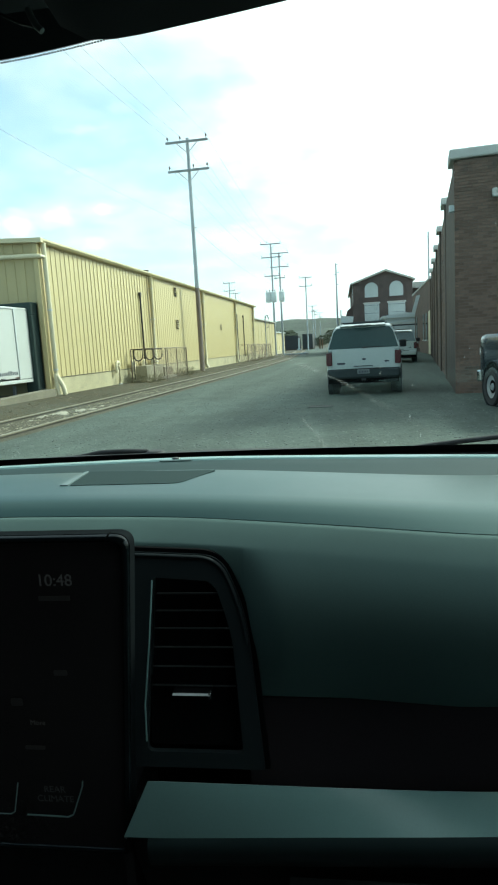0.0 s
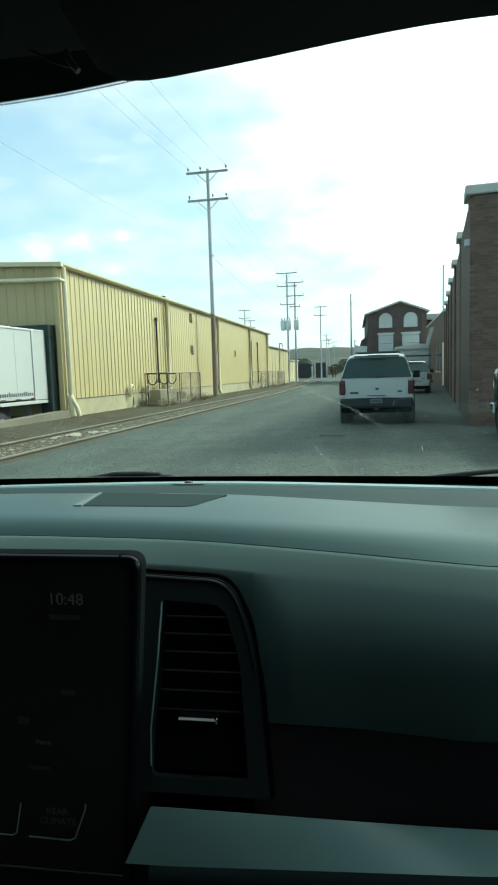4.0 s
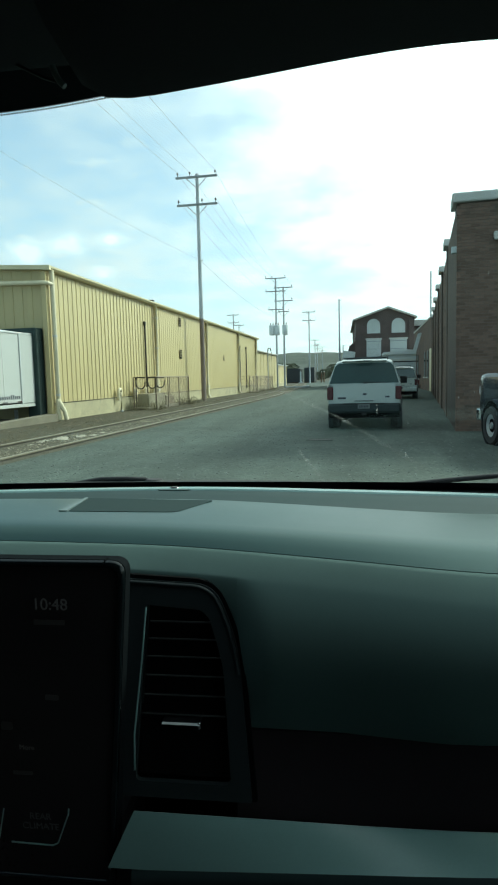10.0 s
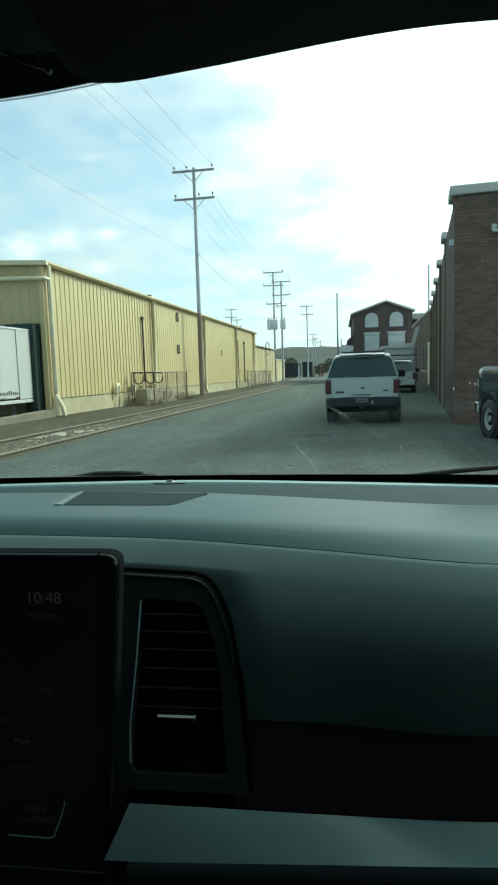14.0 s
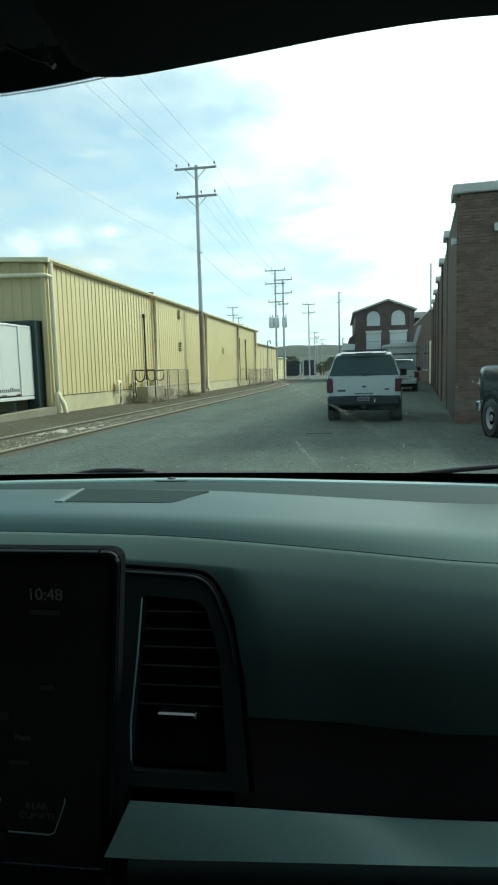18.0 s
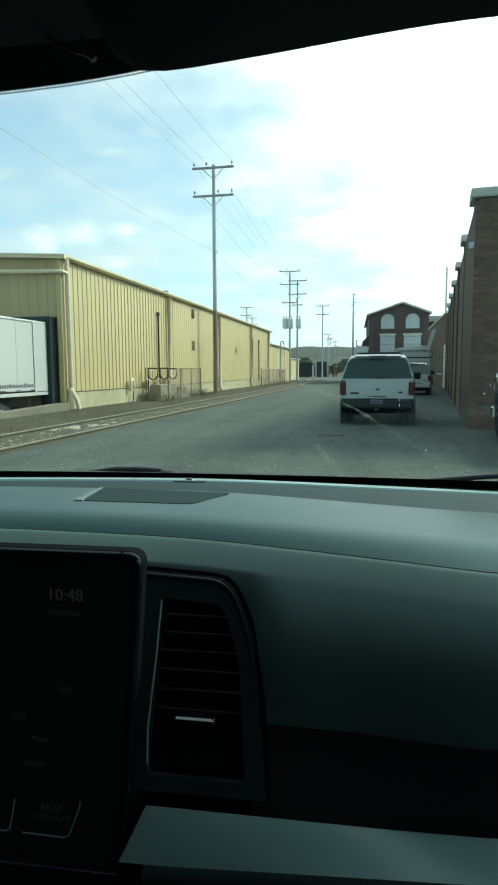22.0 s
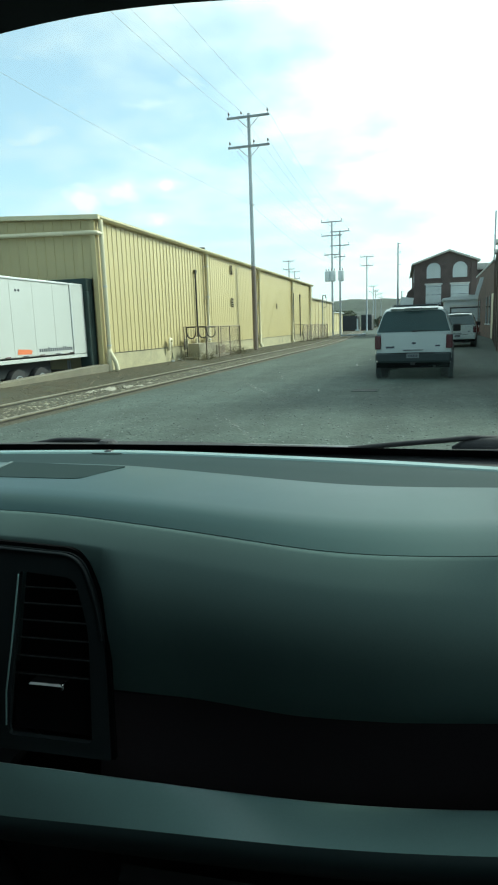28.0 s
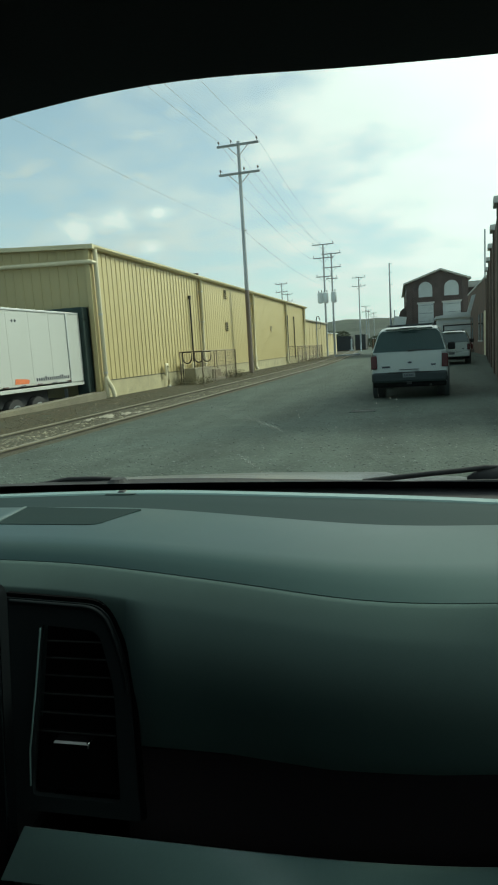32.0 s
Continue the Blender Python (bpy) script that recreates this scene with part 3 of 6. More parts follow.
PANEL = 0.81
panel_mesh = sheet(PANEL, 0.70, EAVE - 0.02, 2).mesh("sheet", M["yellow"])
shallow_mesh = sheet(PANEL, 0.70, EAVE - 0.02, 2, 0.010).mesh("shallow_sheet", M["yellow"])
for i in range(60):
    ob = part("wall_sheet", panel_mesh if i < 17 else shallow_mesh, "yellow", ware)
    ob.location = (WX, WY0 + 0.02 + i * PANEL, 0)
DOCK = (-15.35, -12.22)
for i in range(13):
    x1 = WX - 0.02 - i * PANEL
    over_dock = x1 > DOCK[0] and x1 - PANEL < DOCK[1] - 0.1
    ob = part("wall_sheet", sheet(PANEL, 3.60 if over_dock else 0.0, EAVE + 0.02 + 0.0545 * i * PANEL, 2), "yellow", ware)
    ob.matrix_basis = Matrix.Translation((x1, WY0 + 0.1, 0)) @ Matrix.Rotation(radians(-90), 4, "Z") @ Matrix.Translation((0, -PANEL, 0))
part("roof", Shape().add([(WX + 0.25, WY0 - 0.15, EAVE + 0.08), (WX + 0.25, WY1 + 0.1, EAVE + 0.08), (WX - 15, WY1 + 0.1, EAVE + 0.9), (WX - 15, WY0 - 0.15, EAVE + 0.9),
                          (WX - 30, WY1 + 0.1, EAVE + 0.08), (WX - 30, WY0 - 0.15, EAVE + 0.08)], [(0, 1, 2, 3), (3, 2, 4, 5)]), "roof_sheet", ware)
part("gutter", Shape().prism([(WX + 0.0, EAVE - 0.03), (WX + 0.18, EAVE - 0.03), (WX + 0.26, EAVE + 0.04), (WX + 0.27, EAVE + 0.11), (WX, EAVE + 0.11)], "y", WY0 - 0.12, WY1), "yellow_trim", ware, "pale yellow eave gutter")
part("gutter_end", Shape().box(WX - 0.02, WX + 0.285, WY0 - 0.17, WY0 - 0.10, EAVE - 0.05, EAVE + 0.125, 0.005), "yellow_trim", ware)
part("rake_trim", Shape().add([(WX + 0.262, WY0 - 0.15, EAVE - 0.04), (WX + 0.262, WY0 - 0.15, EAVE + 0.12), (WX - 15, WY0 - 0.15, EAVE + 0.94), (WX - 15, WY0 - 0.15, EAVE + 0.78),
                               (WX + 0.262, WY0 + 0.04, EAVE - 0.04), (WX + 0.262, WY0 + 0.04, EAVE + 0.12), (WX - 15, WY0 + 0.04, EAVE + 0.94), (WX - 15, WY0 + 0.04, EAVE + 0.78)],
                              [(0, 1, 2, 3), (4, 7, 6, 5), (0, 4, 5, 1), (0, 3, 7, 4), (1, 5, 6, 2)]), "yellow_trim", ware)
part("corner_trim", Shape().box(WX - 0.16, WX + 0.045, WY0 - 0.06, WY0 + 0.16, 0.0, EAVE - 0.05, 0.01), "yellow", ware)


def downspout(y, kick):
    x = WX + 0.15
    pts = [(x, y, EAVE - 0.08), (x, y, 0.55), (x, y, 0.42), (x + 0.10, y + kick * 0.3, 0.25), (x + 0.16, y + kick * 0.5, 0.03)] if kick else [(x, y, EAVE - 0.08), (x, y, 0.3), (x + 0.12, y, 0.08)]
    d = part("downspout", Shape().tube(pts, 0.115, 12), "pipe_pale", ware, "pale painted downspout", 50)
    for z in (0.9, 3.3, 5.0):
        part("strap", Shape().box(x - 0.12, x + 0.12, y - 0.12, y + 0.12, z, z + 0.05), "grey_metal", d)


for y, k in ((35.3, 0), (47.3, 0), (59.7, 0), (69.5, 0)):
    downspout(y, k)
# corner pipe with its two feet and the cross pipe of the end wall
cp = part("downspout", Shape().tube([(WX + 0.17, WY0 + 0.22, EAVE - 0.02), (WX + 0.17, WY0 + 0.22, 1.0), (WX + 0.17, WY0 + 0.24, 0.78), (WX + 0.38, WY0 + 0.28, 0.36), (WX + 0.44, WY0 + 0.30, 0.02)], 0.09, 12), "pipe_pale", ware, "pale corner downspout with a kinked foot", 50)
part("second_foot", Shape().tube([(WX + 0.15, WY0 + 0.22, 0.85), (WX + 0.15, WY0 + 0.20, 0.5), (WX + 0.19, WY0 + 0.18, 0.02)], 0.095, 12), "pipe_pale", cp, "", 50)
for z in (0.98, 3.25):
    part("pipe_joint", Shape().lathe([(0.10, z), (0.10, z + 0.06)], 12, (WX + 0.17, WY0 + 0.22, 0)), "grey_metal", cp)
part("cross_pipe", Shape().tube([(WX - 12, WY0 - 0.10, 5.62), (WX - 0.05, WY0 - 0.10, 5.28), (WX + 0.12, WY0 - 0.06, 5.27), (WX + 0.17, WY0 + 0.20, 5.24)], 0.08, 12), "pipe_pale", ware, "pale pipe across the end wall", 50)


def louver(y, z, w, h, mat="gap"):
    v = thing("wall_vent", "small louvred vent in the yellow wall", "vent", group="vents of the warehouse")
    part("backing", Shape().box(WX + 0.036, WX + 0.042, y - w / 2, y + w / 2, z, z + h), mat, v)
    part("frame", Shape().box(WX + 0.034, WX + 0.05, y - w / 2 - 0.012, y - w / 2, z, z + h), "yellow", v)
    for i in range(1, 5):
        zz = z + h * i / 5 - 0.018
        part("slat", Shape().add([(WX + 0.042, y - w / 2, zz + 0.03), (WX + 0.042, y + w / 2, zz + 0.03), (WX + 0.066, y + w / 2, zz + 0.005), (WX + 0.066, y - w / 2, zz + 0.005)], [(0, 1, 2, 3)]), "yellow", v)


for y, z in ((40.6, 4.95), (40.6, 2.88)):
    louver(y, z, 0.56, 0.56)
louver(53.6, 3.0, 0.5, 0.45)
# conduits on the wall
for y, z1 in ((33.6, 4.5), (60.6, 4.4), (63.9, 4.4)):
    c = thing("wall_conduit", "dark iron conduit running down the yellow wall", "conduit", group="conduits of the warehouse")
    part("pipe", Shape().tube([(WX + 0.09, y, 0.5), (WX + 0.09, y, z1)], 0.05, 8), "iron", c, "", 50)
    part("junction_box", Shape().box(WX + 0.03, WX + 0.15, y - 0.09, y + 0.09, z1, z1 + 0.2, 0.01), "iron", c)
# gooseneck pipes out of the base
def gooseneck(y, h, x=WX + 0.20):
    c = thing("vent_pipe", "pale gooseneck pipe standing by the wall", "pipe", group="gooseneck pipes by the warehouse")
    pts = [(x, y, 0.0), (x, y, h - 0.15)] + [(x, y - 0.15 + 0.15 * math.cos(a), h - 0.15 + 0.15 * math.sin(a)) for a in (0.5, 1.1, 1.6, 2.2, 2.8)] + [(x, y - 0.30, h - 0.55)]
    part("pipe", Shape().tube(pts, 0.078, 12), "pipe_pale", c, "", 60)
    part("flange", Shape().lathe([(0.10, 0.0), (0.10, 0.05), (0.07, 0.06)], 12, (x, y, 0)), "grey_metal", c)


for y, h in ((29.45, 1.10), (31.6, 1.05), (33.3, 1.05), (34.8, 1.1), (64.9, 1.1)):
    gooseneck(y, h)
# roof vent stack
rv = thing("roof_vent", "small dark roof vent on the warehouse", "vent")
part("stack", Shape().lathe([(0.09, 0), (0.09, 0.25)], 10, (WX - 0.5, 36.6, EAVE + 0.08)), "dark_box", rv)
part("cap", Shape().lathe([(0.10, 0.22), (0.20, 0.34), (0.18, 0.36)], 10, (WX - 0.5, 36.6, EAVE + 0.08)), "dark_box", rv)
for y in (44.0, 56.0, 66.0):
    ob = copy_thing(rv, Matrix.Translation((-0.6, y - 36.6, 0)))

# black dock seal round the trailer's rear
dock = thing("dock_seal", "black foam dock seal round a loading door", "dock seal")
part("header_pad", Shape().box(DOCK[0], DOCK[1], WY0 - 0.42, WY0 + 0.1, 3.1, 3.58, 0.03), "dock_pad", dock)
for a, b in ((DOCK[0], DOCK[0] + 0.5), (DOCK[1] - 0.5, DOCK[1])):
    part("side_pad", Shape().box(a, b, WY0 - 0.42, WY0 + 0.1, 0.05, 3.1, 0.03), "dock_pad", dock)
part("bumper", Shape().box(DOCK[0] + 0.1, DOCK[1], WY0 - 0.3, WY0 + 0.1, -0.6, 0.05, 0.02), "black_rubber", dock)
setting("dock_wall", Shape().prism([(-14, -0.78), (WY0 - 0.02, -0.78), (WY0 - 0.02, 0.285), (12.0, 0.03), (-14, 0.03)], "x", -12.20, -11.72), "concrete", "low concrete wall along the sunken loading ramp", "low wall")
setting("dock_foundation", Shape().box(-22, -12.21, WY0 - 0.02, WY0 + 0.26, -0.78, 0.1), "concrete", "concrete dock foundation below the end wall", "foundation")

# ---- trailer ----
trailer = thing("box_trailer", "white box trailer backed against a loading dock", "trailer", pose(-12.38, WY0 - 0.43, 0))
part("side_panel", Shape().box(-2.55, -0.02, -15.8, -0.93, 0.80, 3.30, 0.02), "white_panel", trailer)
part("rear_section", Shape().box(-2.57, 0.0, -0.92, 0.0, 0.76, 3.28, 0.02), "white_panel", trailer)
part("post", Shape().box(-0.03, 0.012, -0.98, -0.90, 0.72, 3.30), "grey_metal", trailer)
part("bottom_rail", Shape().box(-2.56, 0.005, -15.8, -0.02, 0.62, 0.74, 0.01), "white_panel", trailer)
part("top_rail", Shape().box(-2.56, 0.008, -15.8, -0.02, 3.28, 3.35, 0.01), "grey_metal", trailer)
for i in range(12):
    part("panel_seam", Shape().box(-0.021, -0.014, -2.1 - i * 1.22, -2.085 - i * 1.22, 0.80, 3.28), "coping", trailer)
for i in range(9):
    part("reflector", Shape().box(-0.02, 0.012, -1.25 - i * 0.95, -1.0 - i * 0.95, 0.815, 0.845), "ink" if i % 2 else "tail_red", trailer)
# the illegible marks of the trailer's print as bars
for i in range(16):
    part("letter_bar", Shape().box(-0.02, -0.012, -1.15 - i * 0.135, -1.07 - i * 0.135, 0.93, 1.04 + (0.05 if i in (3, 4, 11) else 0)), "ink", trailer)
part("orange_mark", Shape().prism([(-4.40, 0.90), (-3.65, 0.88), (-3.57, 1.00), (-3.77, 1.04), (-4.35, 1.07)], "x", -0.02, -0.012), "orange", trailer, "orange printed mark")
for y in (-2.9, -4.2):
    for x in (-0.32, -2.25):
        w = part("wheel", Shape().lathe([(0.30, -0.14), (0.50, -0.13), (0.52, -0.06), (0.52, 0.06), (0.50, 0.13), (0.30, 0.14), (0.30, -0.14)], 24, (x, y, -0.10), "x", False), "black_rubber", trailer, "", 40)
        part("rim", Shape().lathe([(0.05, 0.08), (0.16, 0.1), (0.25, 0.11), (0.27, 0.15), (0.305, 0.15), (0.305, -0.1)], 20, (x, y, -0.10), "x"), "alloy", w, "", 40)
for y in (-4.05, -4.22):
    part("vent_button", Shape().lathe([(0.045, -0.02), (0.045, -0.008), (0.02, -0.004)], 10, (0, y, 2.95), "x"), "ink", trailer)
part("axle_frame", Shape().box(-2.2, -0.4, -5.4, -2.0, 0.15, 0.62), "dark_box", trailer)
part("rear_guard", Shape().box(-2.3, -0.3, -0.4, -0.25, -0.2, -0.05).box(-2.0, -1.9, -0.38, -0.28, -0.05, 0.5).box(-0.7, -0.6, -0.38, -0.28, -0.05, 0.5), "grey_metal", trailer)
for x in (-0.5, -2.1):
    part("landing_leg", Shape().box(x - 0.06, x + 0.06, -13.4, -13.28, -0.60, 0.62).box(x - 0.15, x + 0.15, -13.5, -13.18, -0.63, -0.58), "grey_metal", trailer)


# ---- fenced equipment by the wall ----
def chain_fence(name, x0, x1, y0, y1, h, label):
    f = thing(name, label, "fence")
    corners = [(x0, y0), (x1, y0), (x1, y1), (x0, y1)]
    for (ax, ay), (bx, by) in zip(corners[:-1], corners[1:]):
        a, b = Vector((ax, ay, 0)), Vector((bx, by, 0))
        n = max(1, round((b - a).length / 2.4))
        for i in range(n + 1):
            p = a + (b - a) * i / n
            part("post", Shape().tube([p, p + Vector((0, 0, h))], 0.03, 8), "fence_wire", f, "", 60)
        part("top_rail", Shape().tube([a + Vector((0, 0, h)), b + Vector((0, 0, h))], 0.022, 6), "fence_wire", f, "", 60)
        s = Shape()
        d = (b - a).normalized()
        length = (b - a).length
        k = 0.10
        q = int((length + h) / k)
        for i in range(q):
            for sign in (1, -1):
                t0, t1 = i * k - h, i * k
                z0, z1 = 0.05, h - 0.03
                ua, ub = (t0, t1) if sign > 0 else (t1, t0)
                # clip to the bay
                pts = [(uu, z0 + (z1 - z0) * (uu - ua) / (ub - ua)) for uu in (0.0, length) if t0 <= uu <= t1]
                pts += [(uu, z) for uu, z in ((ua, z0), (ub, z1)) if 0 <= uu <= length]
                if len(pts) >= 2 and abs(pts[0][0] - pts[1][0]) > 0.02:
                    s.tube([a + d * pts[0][0] + Vector((0, 0, pts[0][1])), a + d * pts[1][0] + Vector((0, 0, pts[1][1]))], 0.0026, 3, None, False)
        part("mesh", s, "fence_wire", f, "sagging wire mesh")
    return f


chain_fence("wire_fence", WX + 0.2, -10.55, 31.2, 37.4, 1.66, "rusty chain-link fence round equipment by the wall")
chain_fence("wire_fence", WX + 0.2, -10.9, 60.2, 76.0, 1.66, "weathered chain-link fence along the far wall")
for y in (31.3, 33.1, 34.5):
    lp = thing("hose_reel", "rusty pipe loop hung on the fence rail", "pipe loop", group="pipe loops on the fence")
    part("loop", Shape().tube([(WX + 0.32, y, 1.62)] + [(WX + 0.56 - 0.24 * math.cos(a), y, 1.36 - 0.30 * math.sin(a)) for a in [i * math.pi / 12 for i in range(13)]] + [(WX + 0.80, y, 1.62), (WX + 0.32, y, 1.64)], 0.034, 6), "iron", lp, "", 60)
    part("stand", Shape().tube([(WX + 0.30, y, 0.0), (WX + 0.30, y, 1.66)], 0.030, 6), "iron", lp)
ac = thing("condenser_unit", "tan metal cooling unit on a concrete pad", "cooling unit")
part("pad", Shape().box(-11.55, -10.7, 30.4, 35.7, -0.02, 0.12, 0.02), "concrete", ac)
part("cabinet", Shape().box(-11.45, -10.85, 30.9, 33.6, 0.12, 0.80, 0.02), "tan_metal", ac)
part("fan_cabinet", Shape().box(-11.4, -10.8, 33.75, 35.2, 0.12, 0.62, 0.02), "tan_metal", ac)
for i in range(6):
    part("louver_slat", Shape().box(-10.80, -10.78, 33.85, 35.1, 0.20 + i * 0.07, 0.225 + i * 0.07), "rust", ac)
weeds = Shape()
for _ in range(700):
    x, y = rng.uniform(-11.5, -10.0), rng.choice((rng.uniform(29.6, 31.5), rng.uniform(35.5, 39.5), rng.uniform(60, 75)))
    h = rng.uniform(0.12, 0.5)
    a = rng.uniform(0, 6.28)
    weeds.tube([(x, y, 0), (x + 0.1 * math.cos(a), y + 0.1 * math.sin(a), h * 0.6), (x + 0.25 * math.cos(a), y + 0.25 * math.sin(a), h)], 0.007, 3, 0.003, False)
tagged(part("dry_weeds", weeds, "weed"), "dry brown weeds by the fence", "weeds", kind="stuff")

# rags beside the rail
for i, (x, y, k) in enumerate(((-7.80, 15.3, 0.17), (-7.55, 15.9, 0.14), (-7.95, 14.6, 0.12), (-7.35, 16.3, 0.10), (-7.62, 15.1, 0.09), (-7.5, 17.2, 0.07), (-7.9, 13.9, 0.06), (-7.0, 22.5, 0.06), (-7.3, 24.0, 0.05))):
    s = Shape()
    rows = []
    for a in range(9):
        rows.append([(x + k * (a / 4 - 1) * 0.8, y + k * (b / 3 - 1) * 1.5, max(0.016, 0.48 * k * (0.35 + 1.1 * noise.noise((a * 1.3, b * 1.3, i * 7.0)) + 0.5 * math.sin(math.pi * a / 8) * math.sin(math.pi * b / 6)))) for b in range(7)])
    s.loft(rows, False, False)
    tagged(part("rag", s, "rag", None, "", 60), "crumpled dirty white rag lying by the rail", "rag", "rags by the rail")


# ---- yellow sheds beyond the warehouse ----
def shed(name, x1, y0, y1, h, w, label, mat="yellow", roof="roof_sheet"):
    t = thing(name, label, "shed")
    part("wall", Shape().box(x1 - w, x1, y0, y1, 0.0, h), mat, t)
    part("roof", Shape().prism([(x1 - w - 0.2, h), (x1 + 0.25, h), (x1 + 0.25, h + 0.12), (x1 - w / 2, h + 0.8), (x1 - w - 0.2, h + 0.12)], "y", y0 - 0.2, y1), roof, t)
    for i in range(int((y1 - y0) / 2.4)):
        part("rib", Shape().box(x1, x1 + 0.03, y0 + 1.2 + i * 2.4, y0 + 1.25 + i * 2.4, 0.6, h), mat, t)
    part("plinth", Shape().box(x1 - w, x1 + 0.03, y0 - 0.03, y1, -0.02, 0.5), "yellow_plinth", t)
    return t


shed("yellow_shed", -12.6, 71.5, 92.0, 4.6, 14, "lower yellow metal shed beyond the warehouse")
shed("small_shed", -13.6, 96.0, 112.0, 3.4, 10, "small yellow shed with a pale roof", "yellow", "white_wall")


# ---- utility poles ----
def pole_thing(height, arms, r0=0.17, r1=0.11, label="grey wooden utility pole with two crossarms and insulators", foot="wood_pole"):
    t = thing("utility_pole", label, "utility pole", group="utility poles along the street")
    rb = r0 + (r1 - r0) * 5.6 / height
    part("mast", Shape().tube([(0, 0, 5.6), (0, 0, height * 0.6), (0, 0, height)], rb, 12, r1), "wood_pole", t, "", 60)
    part("treated_foot", Shape().tube([(0, 0, -0.3), (0, 0, 5.6)], r0, 12, rb + 0.003), foot, t, "brown treated foot" if foot == "wood_butt" else "", 60)
    for z, w, pins in arms:
        a = part("crossarm", Shape().box(-w / 2, w / 2, -0.26, -0.13, z - 0.065, z + 0.065, 0.008), "wood_arm", t)
        for sx in (-1, 1):
            part("brace", Shape().tube([(sx * 0.72, -0.2, z - 0.05), (0.0, -0.14, z - 0.72)], 0.028, 5), "grey_metal", a)
        for px in pins:
            s = Shape().tube([(px, -0.2, z + 0.06), (px, -0.2, z + 0.22)], 0.014, 6)
            s.lathe([(0.03, z + 0.20), (0.065, z + 0.22), (0.05, z + 0.27), (0.06, z + 0.29), (0.03, z + 0.36), (0.0, z + 0.37)], 10, (px, -0.2, 0))
            part("insulator", s, "porcelain", a, "", 60)
    return t


p1 = pole_thing(15.2, ((14.95, 2.85, (-1.3, -0.45, 1.3)), (13.15, 2.8, (-1.28, 0.35, 1.28))), foot="wood_butt")
p1.matrix_world = pose(-11.0, 42.8, 0, 0, 0, 0)
part("cable_bracket", Shape().tube([(0.1, -0.1, 9.5), (0.28, -0.16, 9.5)], 0.04, 6), "grey_metal", p1)
p2 = pole_thing(15.85, ((15.75, 3.0, (-1.4, -0.5, 1.4)), (13.9, 2.9, (-1.4,)), (11.3, 2.2, (-1.0, 1.0))))
p2.matrix_world = pose(-12.65, 93, 0)
p2b = pole_thing(14.6, ((14.45, 2.75, (-1.2, 1.25)), (12.55, 2.75, (-1.2, 1.25)), (11.0, 1.6, (-0.7, 0.7))))
p2b.matrix_world = pose(-11.6, 93.5, 0)
for x in (-13.28, -12.52, -11.35):
    tk = thing("transformer", "grey pole-mounted transformer tank", "transformer", group="transformers on the poles")
    part("tank", Shape().lathe([(0.20, 7.56), (0.36, 7.62), (0.41, 7.74), (0.41, 8.8), (0.38, 8.9)], 16, (x, 92.7, 0)), "grey_tank", tk, "", 40)
    part("lid", Shape().lathe([(0.43, 8.88), (0.42, 8.96), (0.28, 9.08), (0.08, 9.14)], 16, (x, 92.7, 0)), "grey_tank", tk, "", 40)
    for dx in (-0.2, 0.2):
        part("bushing", Shape().lathe([(0.05, 9.05), (0.07, 9.15), (0.04, 9.4)], 8, (x + dx, 92.7, 0)), "porcelain", tk)
p3 = pole_thing(15.6, ((15.4, 2.85, (-1.3, -0.45, 1.3)), (13.6, 2.8, (-1.28, 0.35, 1.28))))
p3.matrix_world = pose(-11.85, 140, 0)
for x, y, z in ((-16.3, 215, -1.9), (-19.0, 262, -0.9), (-19.4, 300, -0.4)):
    copy_thing(p3, pose(x, y, z))
tall = pole_thing(16.7, ((16.45, 2.85, (-1.3, -0.45, 1.3)), (14.65, 2.8, (-1.28, 0.35, 1.28))))
tall.matrix_world = pose(-30.7, 150, 0)
copy_thing(tall, pose(-33.3, 170, -0.8))
lone = pole_thing(12.6, (), 0.16, 0.10, "bare wooden pole without crossarms")
lone.matrix_world = pose(-3.6, 95, 0)
for z, sx in ((12.45, 1), (11.3, 1), (11.05, -1), (9.6, 1)):
    part("peg", Shape().tube([(0, 0, z), (sx * 0.42, -0.02, z + 0.02)], 0.028, 5), "iron", lone)
lone_small = copy_thing(lone, pose(-3.9, 120, -5.5))
thin = pole_thing(10.9, (), 0.11, 0.07, "thin bare pole rising behind the brick row")
thin.matrix_world = pose(6.1, 62, 0)
# meter gear and loops on the shed pole
gear = thing("service_mast", "dark service mast with cable loops beside the shed", "service mast")
part("mast", Shape().tube([(-11.3, 75, 0), (-11.3, 75, 4.6)], 0.06, 8), "wood_arm", gear)
part("head", Shape().tube([(-11.3, 75, 4.5), (-11.25, 75, 4.9), (-11.0, 75, 4.95), (-10.9, 75, 4.6)], 0.06, 8), "dark_box", gear)
part("cable_loop", Shape().tube([(-10.9, 75, 4.6), (-10.8, 75, 4.1), (-10.9, 75, 3.6), (-11.2, 75, 3.5)], 0.03, 6), "wire", gear)


def cable(a, b, sag, r=0.008, label="thin sagging power line between poles"):
    a, b = Vector(a), Vector(b)
    pts = [a + (b - a) * t - Vector((0, 0, sag * 4 * t * (1 - t))) for t in [i / 18 for i in range(19)]]
    tagged(part("power_line", Shape().tube(pts, r, 5), "wire"), label, "power line", "power lines")


